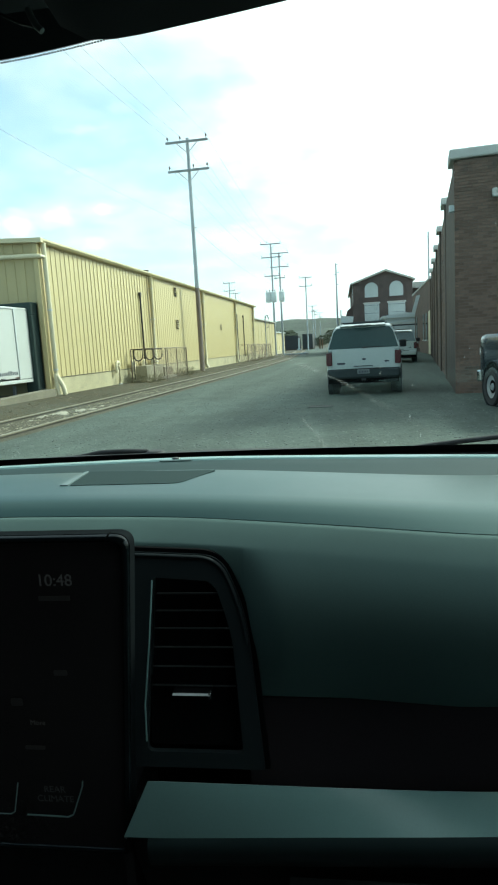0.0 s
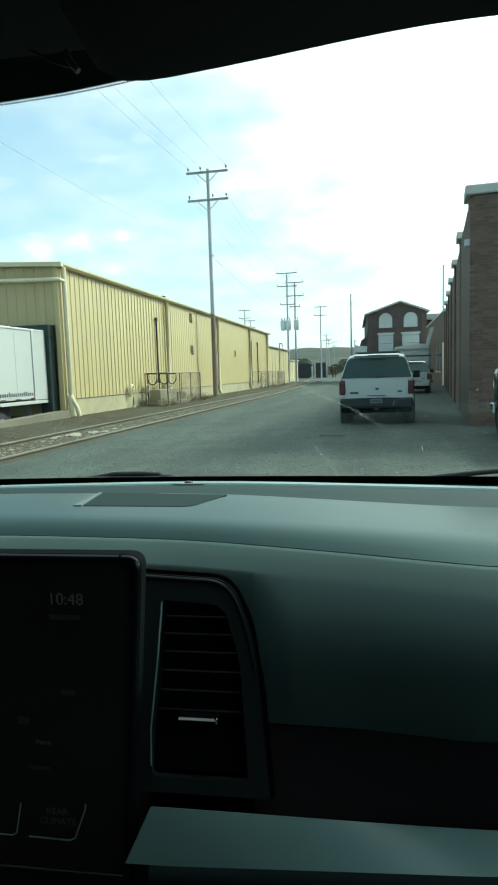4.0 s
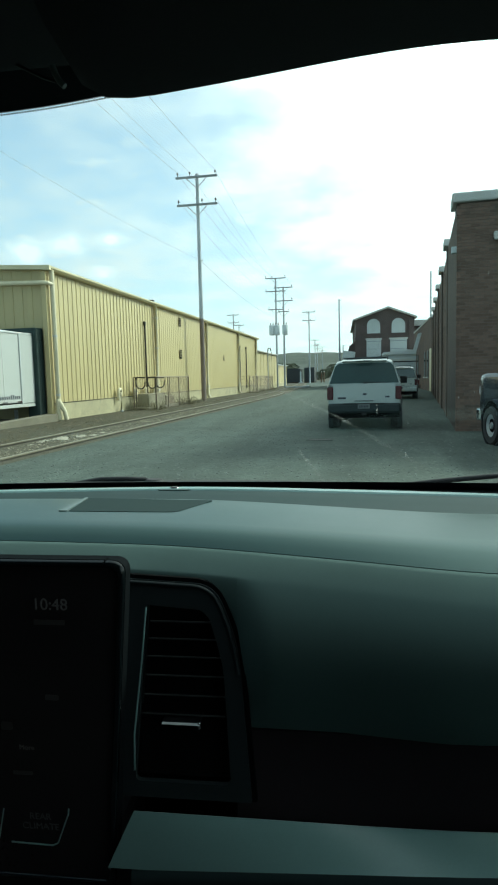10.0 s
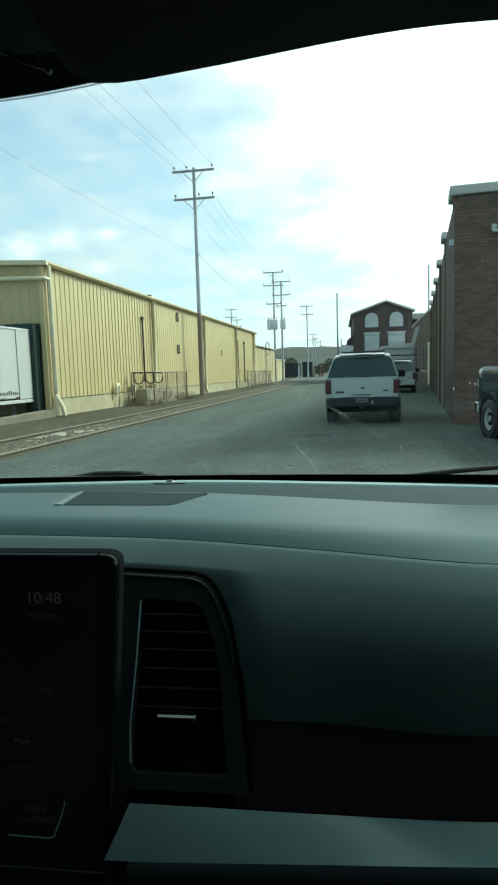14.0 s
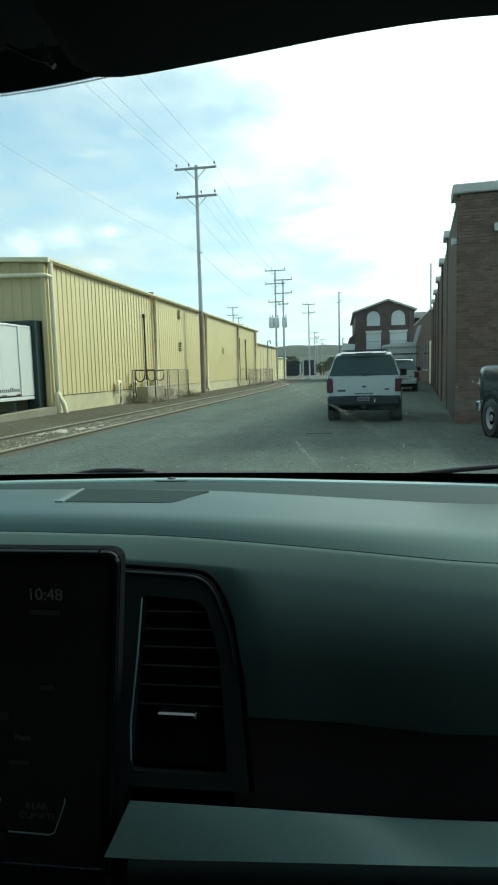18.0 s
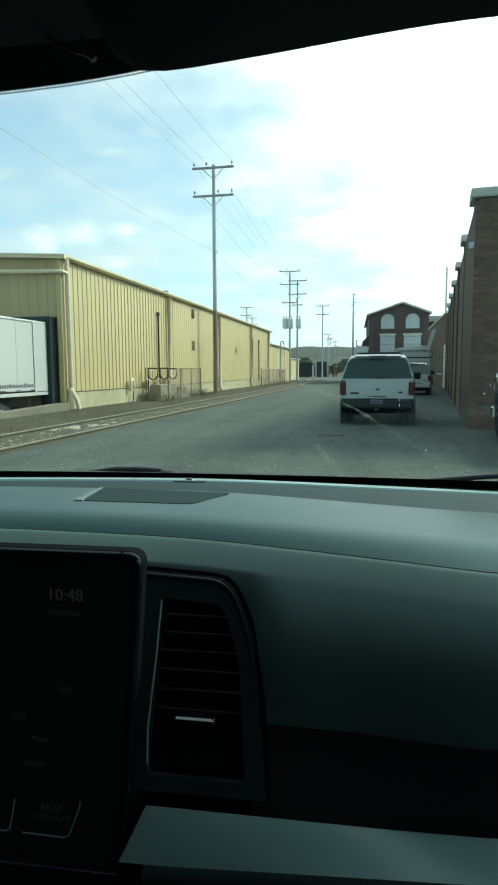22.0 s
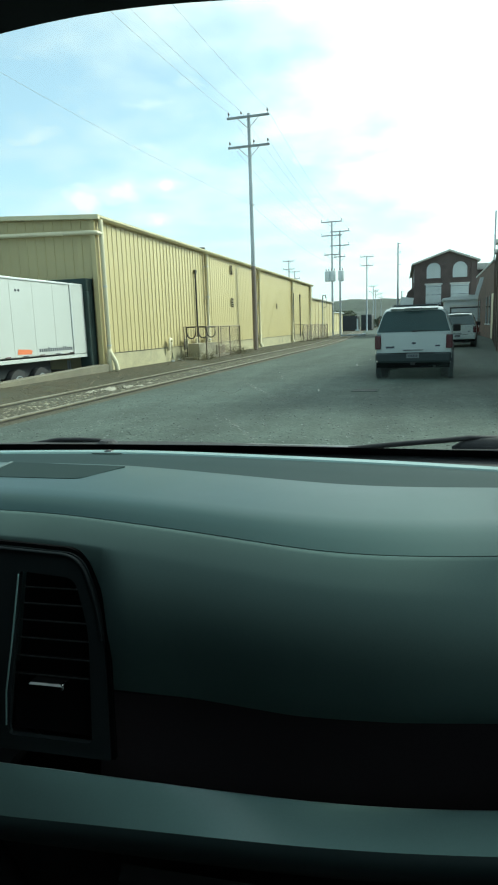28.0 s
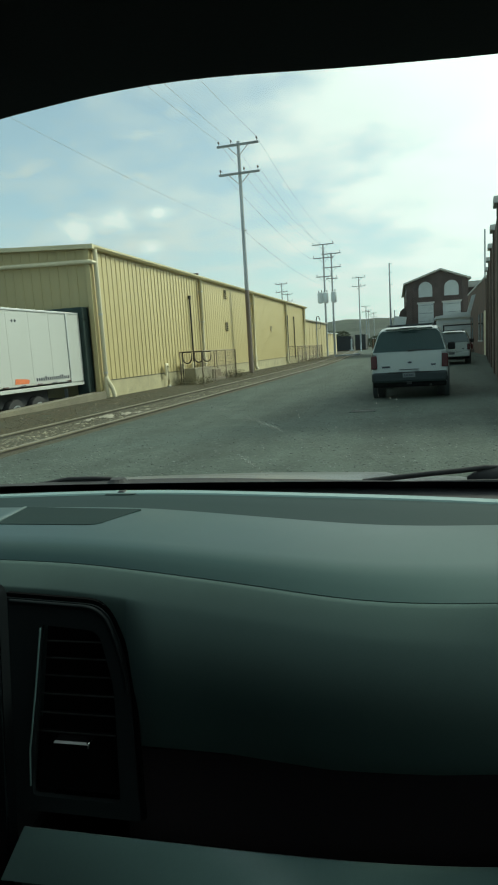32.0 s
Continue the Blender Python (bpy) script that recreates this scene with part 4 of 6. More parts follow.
for px in (-1.3, -0.45, 1.3):
    cable((-11.0 + px, 42.6, 15.3), (-11.3 + px, -14, 15.0), 0.9)
    cable((-11.0 + px, 42.6, 15.3), (-12.65 + px * 1.08, 92.8, 16.1), 0.8)
    cable((-12.65 + px * 1.08, 92.8, 16.1), (-11.85 + px, 139.8, 15.75), 0.8)
cable((-10.9, 42.6, 9.5), (-11.2, -14, 9.3), 0.8, 0.0045)
cable((-10.9, 42.6, 9.5), (-11.7, 93.2, 9.9), 0.8, 0.010)
for px in (-1.28, 1.28):
    cable((-11.0 + px, 42.6, 13.5), (-11.6 + px, 93.3, 12.9), 0.8)

# ---- brick row on the right, turned a little from the street ----
ROW = pose(2.25, 16.66, 0, 0, 0, -4.7)
row = thing("brick_row", "old dark red brick building with pale coped piers", "brick building", ROW)
ROW_LEN, ROW_H = 36.0, 5.6
part("wall", Shape().box(0.068, 14, 0.034, ROW_LEN, 0, ROW_H), "mortar", row, "worn brick side wall")
part("roof", Shape().box(0.3, 13.9, 0.3, ROW_LEN - 0.1, ROW_H - 0.02, ROW_H + 0.03), "roof_sheet", row)
BAY = 5.5
pier = Shape().box(0.0, 0.5, -0.42, 0.42, 0, ROW_H + 0.05, 0.015).mesh("pier", M["render"])
cap = Shape().box(-0.11, 0.62, -0.50, 0.50, ROW_H + 0.04, ROW_H + 0.26, 0.02).mesh("pier_cap", M["coping"])
for i in range(7):
    a = part("pier", pier, "render", row)
    a.location = (0, 0.50 + i * BAY, 0)
    b = part("coping", cap, "coping", a)
part("front_coping", Shape().box(-0.11, 14, -0.08, 0.45, ROW_H + 0.02, ROW_H + 0.24, 0.03), "coping", row)
part("side_coping", Shape().box(0.06, 0.5, 0.5, ROW_LEN, ROW_H - 0.02, ROW_H + 0.08, 0.02), "coping", row)
# brick courses: front face near the corner, then the side
brick = Shape().box(0, 0.205, 0, 0.11, 0, 0.062, 0.004).mesh("brick", M["brick"])
BL, BH = 0.217, 0.075
count = 0
rest = Shape()
for k in range(int(ROW_H / BH)):
    off = (k % 2) * BL / 2
    for i in range(-1, 18):
        x0 = 0.0 + i * BL + off
        x1 = x0 + 0.205
        x0 = max(x0, 0.0)
        if x1 - x0 < 0.05:
            continue
        y0 = 0.02 + rng.uniform(-0.006, 0.006)
        z0 = k * BH + 0.004
        if 1.0 < z0 < 5.3 and i < 4 and count < 300 and x1 - x0 > 0.2:
            ob = part("brick", brick, "brick", row)
            ob.location = (x0, y0, z0)
            count += 1
        else:
            rest.box(x0, x1, y0, y0 + 0.11, z0, z0 + 0.064)
    for i in range(160):
        y0 = 0.86 + i * BL + off
        if (y0 - 0.44) % BAY < 0.42 or (y0 + 0.2 - 0.44) % BAY > BAY - 0.42 or y0 > ROW_LEN - 0.3:
            continue
        x0 = 0.05 + rng.uniform(-0.006, 0.006)
        rest.box(x0, x0 + 0.11, y0, y0 + 0.205, k * BH + 0.004, k * BH + 0.068)
tagged(part("brick_courses", rest, "brick", row), kind="stuff")
# rendered bay and bracket on the row
part("rendered_bay", Shape().box(0.02, 0.2, 0.9, 5.6, 0, ROW_H), "render", row, "grey rendered first bay")
part("pier_bracket", Shape().box(-0.12, 0.05, 0.1, 0.3, 4.45, 4.6, 0.01), "white_wall", row, "white bracket")

# lower brick range beyond
low = thing("low_brick_range", "plain brick range with a pale tilted awning", "brick building", pose(5.3, 52.7, 0, 0, 0, -0.5))
part("wall", Shape().box(0, 10, 0, 21, 0, 5.95), "brick", low)
part("coping", Shape().box(-0.06, 10, -0.06, 21.06, 5.95, 6.08), "coping", low)
part("awning", Shape().prism([(-0.10, 5.30), (-0.45, 5.22), (-0.88, 3.72), (-0.56, 3.68)], "y", 9.0, 9.2), "white_wall", low, "pale tilted awning")
part("tall_door", Shape().box(-0.05, 0.03, 0.15, 1.75, 0.05, 3.5, 0.01), "pipe_pale", low, "pale tall door")
for y in (3.2, 6.2, 14.5):
    w = part("window", Shape().box(-0.03, 0.05, y, y + 1.2, 1.2, 3.4), "car_glass", low, "dark window")
    part("sill", Shape().box(-0.10, 0.02, y - 0.1, y + 1.3, 1.08, 1.2), "coping", w)


# ---- gabled brick house ----
HY = 77.0
house = thing("gable_house", "dark brick gabled mill building with arched boarded windows", "brick building", pose(0, HY, 0, 0, 0, 2))
HX0, HX1 = -1.0, 5.7
apex = (2.75, 9.2)
outline = [(HX0, 0), (HX1, 0), (HX1, 8.15), apex, (HX0, 8.0)]


def arch(x0, x1, z0, z1, seg=10):
    c, r = (x0 + x1) / 2, (x1 - x0) / 2
    return [(x0, z0), (x1, z0)] + [(c + r * math.cos(math.pi * i / seg), z1 - r + r * math.sin(math.pi * i / seg)) for i in range(seg + 1)]


part("wall", Shape().prism(outline, "y", 0.12, 22), "mill_brick", house, "dark weathered brick wall")
part("gable_band", Shape().box(HX0 - 0.02, HX1 + 0.02, 0.06, 0.14, 5.75, 6.05), "mill_brick", house)
part("left_pier", Shape().box(HX0 - 0.05, HX0 + 0.55, 0.0, 0.2, 0, 7.8), "mill_brick", house)
part("right_pier", Shape().box(HX1 - 0.55, HX1 + 0.05, 0.0, 0.2, 0, 7.9), "mill_brick", house)
for x0, x1 in ((0.32, 1.85), (3.15, 4.72)):
    w = part("arched_window", Shape().prism(arch(x0, x1, 6.35, 8.05), "y", 0.07, 0.13), "board", house, "boarded arched window")
    part("arch_brick", Shape().ring(arch(x0 - 0.18, x1 + 0.18, 6.2, 8.25), arch(x0, x1, 6.35, 8.05), "y", 0.03, 0.13), "mill_brick", w)
for x0, x1, z0 in ((0.25, 1.95, 0.9), (2.98, 4.92, 3.6)):
    w = part("tall_window", Shape().box(x0, x1, 0.06, 0.13, z0, 5.6), "board", house, "tall pale boarded window")
    part("lintel", Shape().box(x0 - 0.12, x1 + 0.12, 0.0, 0.14, 5.6, 5.78), "coping", w)
    for z in [z0 + 0.9 * i for i in range(1, int((5.6 - z0) / 0.9) + 1)]:
        part("board_joint", Shape().box(x0, x1, 0.05, 0.062, z, z + 0.03), "ink", w)
for sgn, (xa, za) in ((-1, (HX0, 8.0)), (1, (HX1, 8.15))):
    dx = apex[0] - xa
    ex, ez = xa + sgn * 0.35, za - 0.16
    part("roof_slope", Shape().add([(ex, -0.35, ez), (apex[0], -0.35, apex[1] + 0.03), (apex[0], 22.2, apex[1] + 0.03), (ex, 22.2, ez),
                                    (ex, -0.35, ez + 0.18), (apex[0], -0.35, apex[1] + 0.21), (apex[0], 22.2, apex[1] + 0.21), (ex, 22.2, ez + 0.18)],
                                   [(0, 1, 2, 3), (4, 7, 6, 5), (0, 4, 5, 1), (0, 3, 7, 4), (3, 2, 6, 7)]), "roof_sheet", house, "pale edged roof slope")
part("left_lean_to", Shape().prism([(HX0 - 1.3, 0), (HX0, 0), (HX0, 5.6), (HX0 - 0.75, 5.0), (HX0 - 1.3, 3.0)], "y", 1.0, 14), "mill_brick", house)
part("small_side_window", Shape().box(HX0 - 0.06, HX0 - 0.01, 1.2, 2.0, 6.0, 7.6), "board", house)
wing = thing("rear_wing", "flat roofed brick wing with a pale eave behind the gable", "brick building", pose(6.0, 82, 0))
part("wall", Shape().box(0.1, 14, 0, 16, 0, 7.4), "mill_brick", wing)
part("eave", Shape().box(-0.1, 14.3, -0.3, 16, 7.4, 8.1), "coping", wing)
lowshed = thing("white_shed", "white painted lean-to shed with a pale shutter door", "shed", pose(2.2, 70.5, 0))
part("wall", Shape().box(0, 4.6, 0, 6.2, 0, 3.6), "white_wall", lowshed)
part("roof", Shape().prism([(-0.2, 3.6), (4.8, 3.6), (4.8, 3.95), (2.3, 4.1), (-0.2, 3.85)], "y", -0.25, 6.3), "white_wall", lowshed)
part("door_frame", Shape().box(0.50, 3.45, -0.03, 0.02, 0.0, 2.9), "dark_box", lowshed)
part("shutter_door", Shape().box(0.66, 3.35, -0.05, -0.03, 0.0, 2.76), "board", lowshed, "pale shutter door")
for i in range(1, 5):
    part("door_joint", Shape().box(0.66, 3.35, -0.054, -0.05, i * 0.55, i * 0.55 + 0.025), "wood_arm", lowshed)
part("door_header", Shape().box(0.5, 3.6, -0.06, 0.02, 2.9, 3.1), "coping", lowshed)
sign = thing("leaning_board", "pale board leaning beside the mill building", "board", pose(-1.6, 74.5, 0))
part("panel", Shape().box(-1.4, 0, 0, 0.06, 2.2, 4.2).moved(Matrix.Rotation(radians(8), 4, "Y")), "white_wall", sign)
part("post", Shape().box(-1.3, -1.2, 0.05, 0.12, 0, 3.2).box(-0.3, -0.2, 0.05, 0.12, 0, 3.2), "wood_arm", sign)

# ---- far end of the street ----
for i, (x, y, w, h) in enumerate(((-16.6, 150, 3.3, 3.4), (-12.9, 151, 2.4, 3.6))):
    c = thing("storage_container", "dark painted storage container in the yard", "container", pose(x, y, 0), "containers in the yard")
    part("body", Shape().box(-w / 2, w / 2, 0, 6, 0.15, h, 0.03), "dark_box", c)
    for k in range(6):
        part("corrugation", Shape().box(-w / 2 + (k + 0.4) * w / 6, -w / 2 + (k + 0.6) * w / 6, -0.04, 0.0, 0.3, h - 0.2), "dark_box", c)
    part("skid", Shape().box(-w / 2, w / 2, 0.2, 0.6, 0, 0.16).box(-w / 2, w / 2, 5, 5.4, 0, 0.16), "rust", c)
wp = thing("white_post", "white marker post between dark containers", "post", pose(-14.75, 149, 0))
part("post", Shape().box(-0.18, 0.18, -0.1, 0.1, 0, 2.7, 0.03), "white_wall", wp)
part("foot", Shape().box(-0.5, 0.5, -0.3, 0.3, 0, 0.25, 0.03), "white_wall", wp)
for x, y in ((-9.8, 148), (-9.3, 149), (-8.4, 170)):
    g = thing("gate_post", "weathered gate post by the far yard", "post", pose(x, y, 0), "posts of the far yard")
    part("post", Shape().tube([(0, 0, 0), (0, 0, 2.4)], 0.14, 8), "rust", g)
    part("cap", Shape().lathe([(0.17, 2.4), (0.17, 2.46), (0.02, 2.55)], 8), "grey_metal", g)


def hill_shape(y, base, seed, amp, x0=-700, x1=700, depth=300):
    s = Shape()
    rows = []
    for i in range(141):
        x = x0 + (x1 - x0) * i / 140
        h = base + amp * noise.noise((x * 0.006, seed, 0)) + amp * 0.3 * noise.noise((x * 0.03, seed + 9, 0))
        h += 1.2 * noise.noise((x * 0.25, seed, 3.0))
        rows.append([(x, y, -1), (x, y + depth * 0.25, h * 0.55), (x, y + depth * 0.5, h * 0.9), (x, y + depth * 0.62, h), (x, y + depth, -1)])
    return s.loft(rows, False, False)


setting("far_hill", hill_shape(620, 30, 2.0, 8), "hill_wood", "low wooded hill closing the view", "hill", 60)
setting("near_hill", hill_shape(420, 13, 5.0, 5, -500, 500, 160), "hill_wood", "low wooded rise below the hill", "hill", 60)


def clump_tree(x, y, h, w, seed, label="dull green tree in the distance"):
    r = random.Random(seed)
    t = thing("tree", label, "tree", pose(x, y, 0), "trees at the street's end")
    part("trunk", Shape().tube([(0, 0, 0), (0.05, 0, h * 0.35), (0.1, 0.05, h * 0.8)], 0.16, 7, 0.04), "bark", t)
    for k in range(5):
        a = r.uniform(0, 6.28)
        z = h * r.uniform(0.3, 0.6)
        part("limb", Shape().tube([(0.05, 0, z), (w * 0.25 * math.cos(a), w * 0.25 * math.sin(a), z + h * 0.15), (w * 0.42 * math.cos(a), w * 0.42 * math.sin(a), z + h * 0.22)], 0.06, 5, 0.015), "bark", t)
    s = Shape()
    for _ in range(1500):
        a, b = r.uniform(0, 6.28), r.random() ** 0.5
        zz = r.random()
        rad = w / 2 * b * (0.45 + 0.75 * math.sin(math.pi * min(1, zz * 0.85 + 0.1)))
        p = Vector((rad * math.cos(a), rad * math.sin(a), h * (0.22 + 0.78 * zz)))
        k = r.uniform(0.10, 0.26) * h / 5
        d = [Vector((r.uniform(-1, 1), r.uniform(-1, 1), r.uniform(-0.7, 0.7))).normalized() * k for _ in range(3)]
        s.add([p + d[0], p + d[1], p + d[2], p - d[0] * 0.8], [(0, 1, 2), (0, 2, 3), (1, 3, 2)])
    part("crown", s, "leaf", t)
    return t


for i, (x, y, h, w) in enumerate(((-5.5, 200, 4.2, 5), (-11.5, 185, 3.4, 3.4), (-3.2, 150, 3.6, 3.2), (-19.5, 170, 5.0, 5.0), (-26, 190, 5.5, 6.5))):
    clump_tree(x, y, h, w, 30 + i)
for i, (x, y, h, w) in enumerate(((-10.6, 158, 2.6, 3.0), (-7.6, 196, 4.6, 5.0), (-3.0, 188, 5.4, 5.6), (-1.0, 176, 4.4, 4.6), (0.8, 168, 4.6, 4.2), (-9.4, 205, 5.2, 5.5), (-22.5, 160, 3.6, 4.5))):
    clump_tree(x, y, h, w, 60 + i, "dark scrubby bush at the street's end")
for x, y in ((-7.2, 176), (-6.0, 181)):
    v = thing("far_car", "pale parked car far down the street", "car", pose(x, y, 0), "cars far down the street")
    part("body", Shape().prism([(-2.1, 0.35), (2.1, 0.35), (2.1, 0.85), (1.2, 0.95), (0.6, 1.4), (-1.0, 1.4), (-1.6, 0.95), (-2.1, 0.85)], "y", -0.85, 0.85), "white_paint", v)
    part("window", Shape().prism([(-1.3, 0.97), (0.95, 0.97), (0.5, 1.32), (-0.95, 1.32)], "y", -0.87, 0.87), "car_glass", v)
    for wx in (-1.3, 1.3):
        for wy in (-0.75, 0.75):
            part("wheel", Shape().lathe([(0.2, -0.1), (0.32, -0.08), (0.32, 0.08), (0.2, 0.1)], 12, (wx, wy, 0.32), "y"), "black_rubber", v)
for i in range(3):
    t = thing("timber_beam", "loose timber beam lying by the track", "timber", pose(rail_x(-6.6, 88) - 0.6 + i * 0.5, 86 + i * 2.2, 0, 0, 0, 25 + 30 * i), "timbers by the track")
    part("beam", Shape().box(-1.6, 1.6, -0.12, 0.12, 0.01, 0.2, 0.02), "wood_pole", t)

# pale bracket on the brick end wall
brk = thing("wall_bracket", "pale metal bracket fixed high on the brick end wall", "bracket")
part("plate", Shape().box(3.10, 3.21, 16.50, 16.62, 4.72, 4.86, 0.01), "coping", brk)
part("arm", Shape().box(3.10, 3.50, 16.44, 16.56, 4.66, 4.72, 0.01), "coping", brk)

# storm drain
drain = thing("storm_drain", "iron storm drain grate sunk in the road", "drain", pose(-1.03, 14.7, 0.008))
part("frame", Shape().ring(rounded([(-0.30, -0.24), (0.30, -0.24), (0.30, 0.24), (-0.30, 0.24)], [0.02] * 4, 2), rounded([(-0.26, -0.19), (0.26, -0.19), (0.26, 0.19), (-0.26, 0.19)], [0.02] * 4, 2), "z", 0.0, 0.012), "gravel_road", drain)
part("pit", Shape().box(-0.265, 0.265, -0.195, 0.195, 0.0, 0.003), "black_rubber", drain)
for i in range(9):
    part("bar", Shape().box(-0.245 + i * 0.057, -0.222 + i * 0.057, -0.19, 0.19, 0.004, 0.012), "iron", drain)


# ---- vehicles ----
def wheel(parent, x, y, r, w, side):
    t = part("wheel", Shape().lathe([(r * 0.62, -w / 2), (r * 0.93, -w / 2), (r, -w / 3), (r, w / 3), (r * 0.93, w / 2), (r * 0.62, w / 2), (r * 0.62, -w / 2)], 28, (x, y, r), "x", False), "black_rubber", parent, "", 40)
    part("rim", Shape().lathe([(r * 0.63, -side * w * 0.3), (r * 0.6, side * w * 0.42), (r * 0.5, side * w * 0.36), (r * 0.2, side * w * 0.28), (r * 0.16, side * w * 0.42), (0.01, side * w * 0.42)], 20, (x, y, r), "x"), "alloy", t, "", 40)


def suv(m, label, group="vehicles by the brick row", glass="car_glass", fender="bumper"):
    """A boxy estate car seen from behind; y runs ahead from the rear bumper, x across."""
    t = thing("suv", label, "car", m, group)
    def ring(y, wb, zb, wt, zt, z0=0.42):
        return [(-wb * 0.96, y, z0), (wb * 0.96, y, z0), (wb, y, z0 + 0.18), (wb, y, zb - 0.1), (wb * 0.985, y, zb), (wt + 0.06, y, zt - 0.10), (wt + 0.005, y, zt - 0.03), (wt - 0.13, y, zt - 0.002), (0, y, zt + 0.012),
                (-wt + 0.13, y, zt - 0.002), (-wt - 0.005, y, zt - 0.03), (-wt - 0.06, y, zt - 0.10), (-wb * 0.985, y, zb), (-wb, y, zb - 0.1), (-wb, y, z0 + 0.18)]
    s = Shape()
    s.loft([ring(0.10, 0.95, 1.22, 0.90, 1.27), ring(0.16, 0.98, 1.25, 0.88, 1.42), ring(0.36, 0.985, 1.25, 0.74, 1.84), ring(0.50, 0.985, 1.25, 0.72, 1.90), ring(1.6, 0.985, 1.25, 0.72, 1.93),
            ring(3.0, 0.985, 1.25, 0.72, 1.90), ring(3.7, 0.985, 1.22, 0.80, 1.28), ring(4.9, 0.95, 1.1, 0.82, 1.14), ring(5.15, 0.88, 1.0, 0.80, 1.02)])
    part("body", s, "white_paint", t, "white painted body", 25)
    # rear glass, set on the slanting tailgate
    def tail(x, z):
        y = 0.16 + (z - 1.42) * (0.20 / 0.42) if z > 1.42 else 0.10 + (z - 1.27) * 0.4
        return (x, y - 0.012, z)
    g = Shape()
    rows = []
    for i in range(7):
        z = 1.262 + i * (1.805 - 1.262) / 6
        w = 0.92 - (z - 1.27) * 0.30 - 0.75 * max(0.0, z - 1.72)
        rows.append([tail(-w, z), tail(-w * 0.5, z), tail(0, z), tail(w * 0.5, z), tail(w, z)])
    g.loft(rows, False, False)
    part("rear_window", g, glass, t, "", 60)
    part("tailgate", Shape().prism(rounded([(-0.80, 0.64), (0.80, 0.64), (0.835, 1.235), (-0.835, 1.235)], [0.05] * 4, 4), "y", 0.075, 0.14), "white_paint", t, "white tailgate", 40)
    part("wiper", Shape().tube([(0.06, 0.07, 1.262), (0.14, 0.078, 1.292), (0.34, 0.082, 1.276), (0.58, 0.082, 1.272)], 0.012, 6), "black_rubber", t)
    part("wiper_cap", Shape().box(-0.02, 0.1, 0.06, 0.12, 1.25, 1.30, 0.01), "black_rubber", t)
    for sx in (-1, 1):
        l = part("tail_light", Shape().box(min(sx * 0.83, sx * 0.99), max(sx * 0.83, sx * 0.99), 0.05, 0.30, 0.82, 1.17, 0.02), "tail_red", t, "tall red tail lamp")
        part("reverse_lens", Shape().box(min(sx * 0.845, sx * 0.95), max(sx * 0.845, sx * 0.95), 0.042, 0.06, 0.93, 1.0), "tail_red", l)
        part("rear_side_glass", Shape().add([(sx * 0.972, 0.55, 1.30), (sx * 0.972, 1.55, 1.30), (sx * 0.80, 1.55, 1.80), (sx * 0.80, 0.70, 1.80)], [(0, 1, 2, 3)]).moved(Matrix.Translation((sx * 0.012, 0, 0))), "car_glass", t)
        part("front_side_glass", Shape().add([(sx * 0.972, 1.70, 1.30), (sx * 0.972, 3.4, 1.30), (sx * 0.80, 2.95, 1.80), (sx * 0.80, 1.70, 1.80)], [(0, 1, 2, 3)]).moved(Matrix.Translation((sx * 0.012, 0, 0))), "car_glass", t)
        part("mirror", Shape().box(min(sx * 0.98, sx * 1.2), max(sx * 0.98, sx * 1.2), 3.2, 3.35, 1.2, 1.42, 0.03), "black_rubber", t)
        part("roof_rail", Shape().tube([(sx * 0.6, 0.75, 1.9), (sx * 0.6, 0.9, 1.97), (sx * 0.6, 2.5, 1.98), (sx * 0.6, 2.65, 1.91)], 0.022, 6), "grey_paint", t)
        for y in (0.95, 4.1):
            wheel(t, sx * 0.83, y, 0.38, 0.26, sx)
            part("arch_liner", Shape().lathe([(0.46, -0.06), (0.46, 0.06), (0.40, 0.07), (0.40, -0.06), (0.46, -0.06)], 24, (sx * 0.95, y, 0.40), "x", False), "grey_paint", t)
    for y in (1.0, 1.9):
        part("cross_rail", Shape().tube([(-0.6, y, 1.965), (0.6, y, 1.965)], 0.018, 6), "grey_paint", t)
    part("roof_spoiler", Shape().prism([(0.30, 1.835), (0.50, 1.905), (0.40, 1.908), (0.25, 1.862)], "x", -0.60, 0.60), "white_paint", t)
    part("brake_lamp", Shape().box(-0.22, 0.22, 0.195, 0.23, 1.858, 1.872), "dark_box", t, "high dark brake lamp bar")
    b = part("bumper", Shape().box(-0.97, 0.97, -0.02, 0.35, 0.46, 0.72, 0.05), fender, t, "scuffed rear bumper")
    part("bumper_step", Shape().box(-0.55, 0.55, -0.025, 0.12, 0.705, 0.726, 0.005), "black_rubber", b)
    # near-black block stands in for the shade below the bumper
    part("valance", Shape().box(-0.94, 0.94, 0.03, 0.5, 0.33, 0.47, 0.02), "gap", t)
    p = part("number_plate", Shape().box(-0.16, 0.16, -0.036, -0.021, 0.58, 0.70, 0.004), "plate", t, "pale number plate")
    for i in range(6):
        part("plate_bar", Shape().box(-0.12 + i * 0.042, -0.095 + i * 0.042, -0.041, -0.035, 0.61, 0.665), "ink", p)
    part("badge", Shape().lathe([(0.001, 0.066), (0.034, 0.068), (0.038, 0.08)], 16, (0.0, 0, 0.0), "y").moved(Matrix.Translation((0.02, 0, 0.965)) @ Matrix.Diagonal((1.6, 1, 0.75, 1))), "ink", t, "dark oval badge")
    part("name_bar", Shape().box(-0.70, -0.48, 0.066, 0.08, 0.84, 0.89), "ink", t, "small dark maker's lettering bar")
    part("name_bar", Shape().box(0.56, 0.68, 0.066, 0.08, 0.87, 0.91), "ink", t, "small dark model lettering bar")
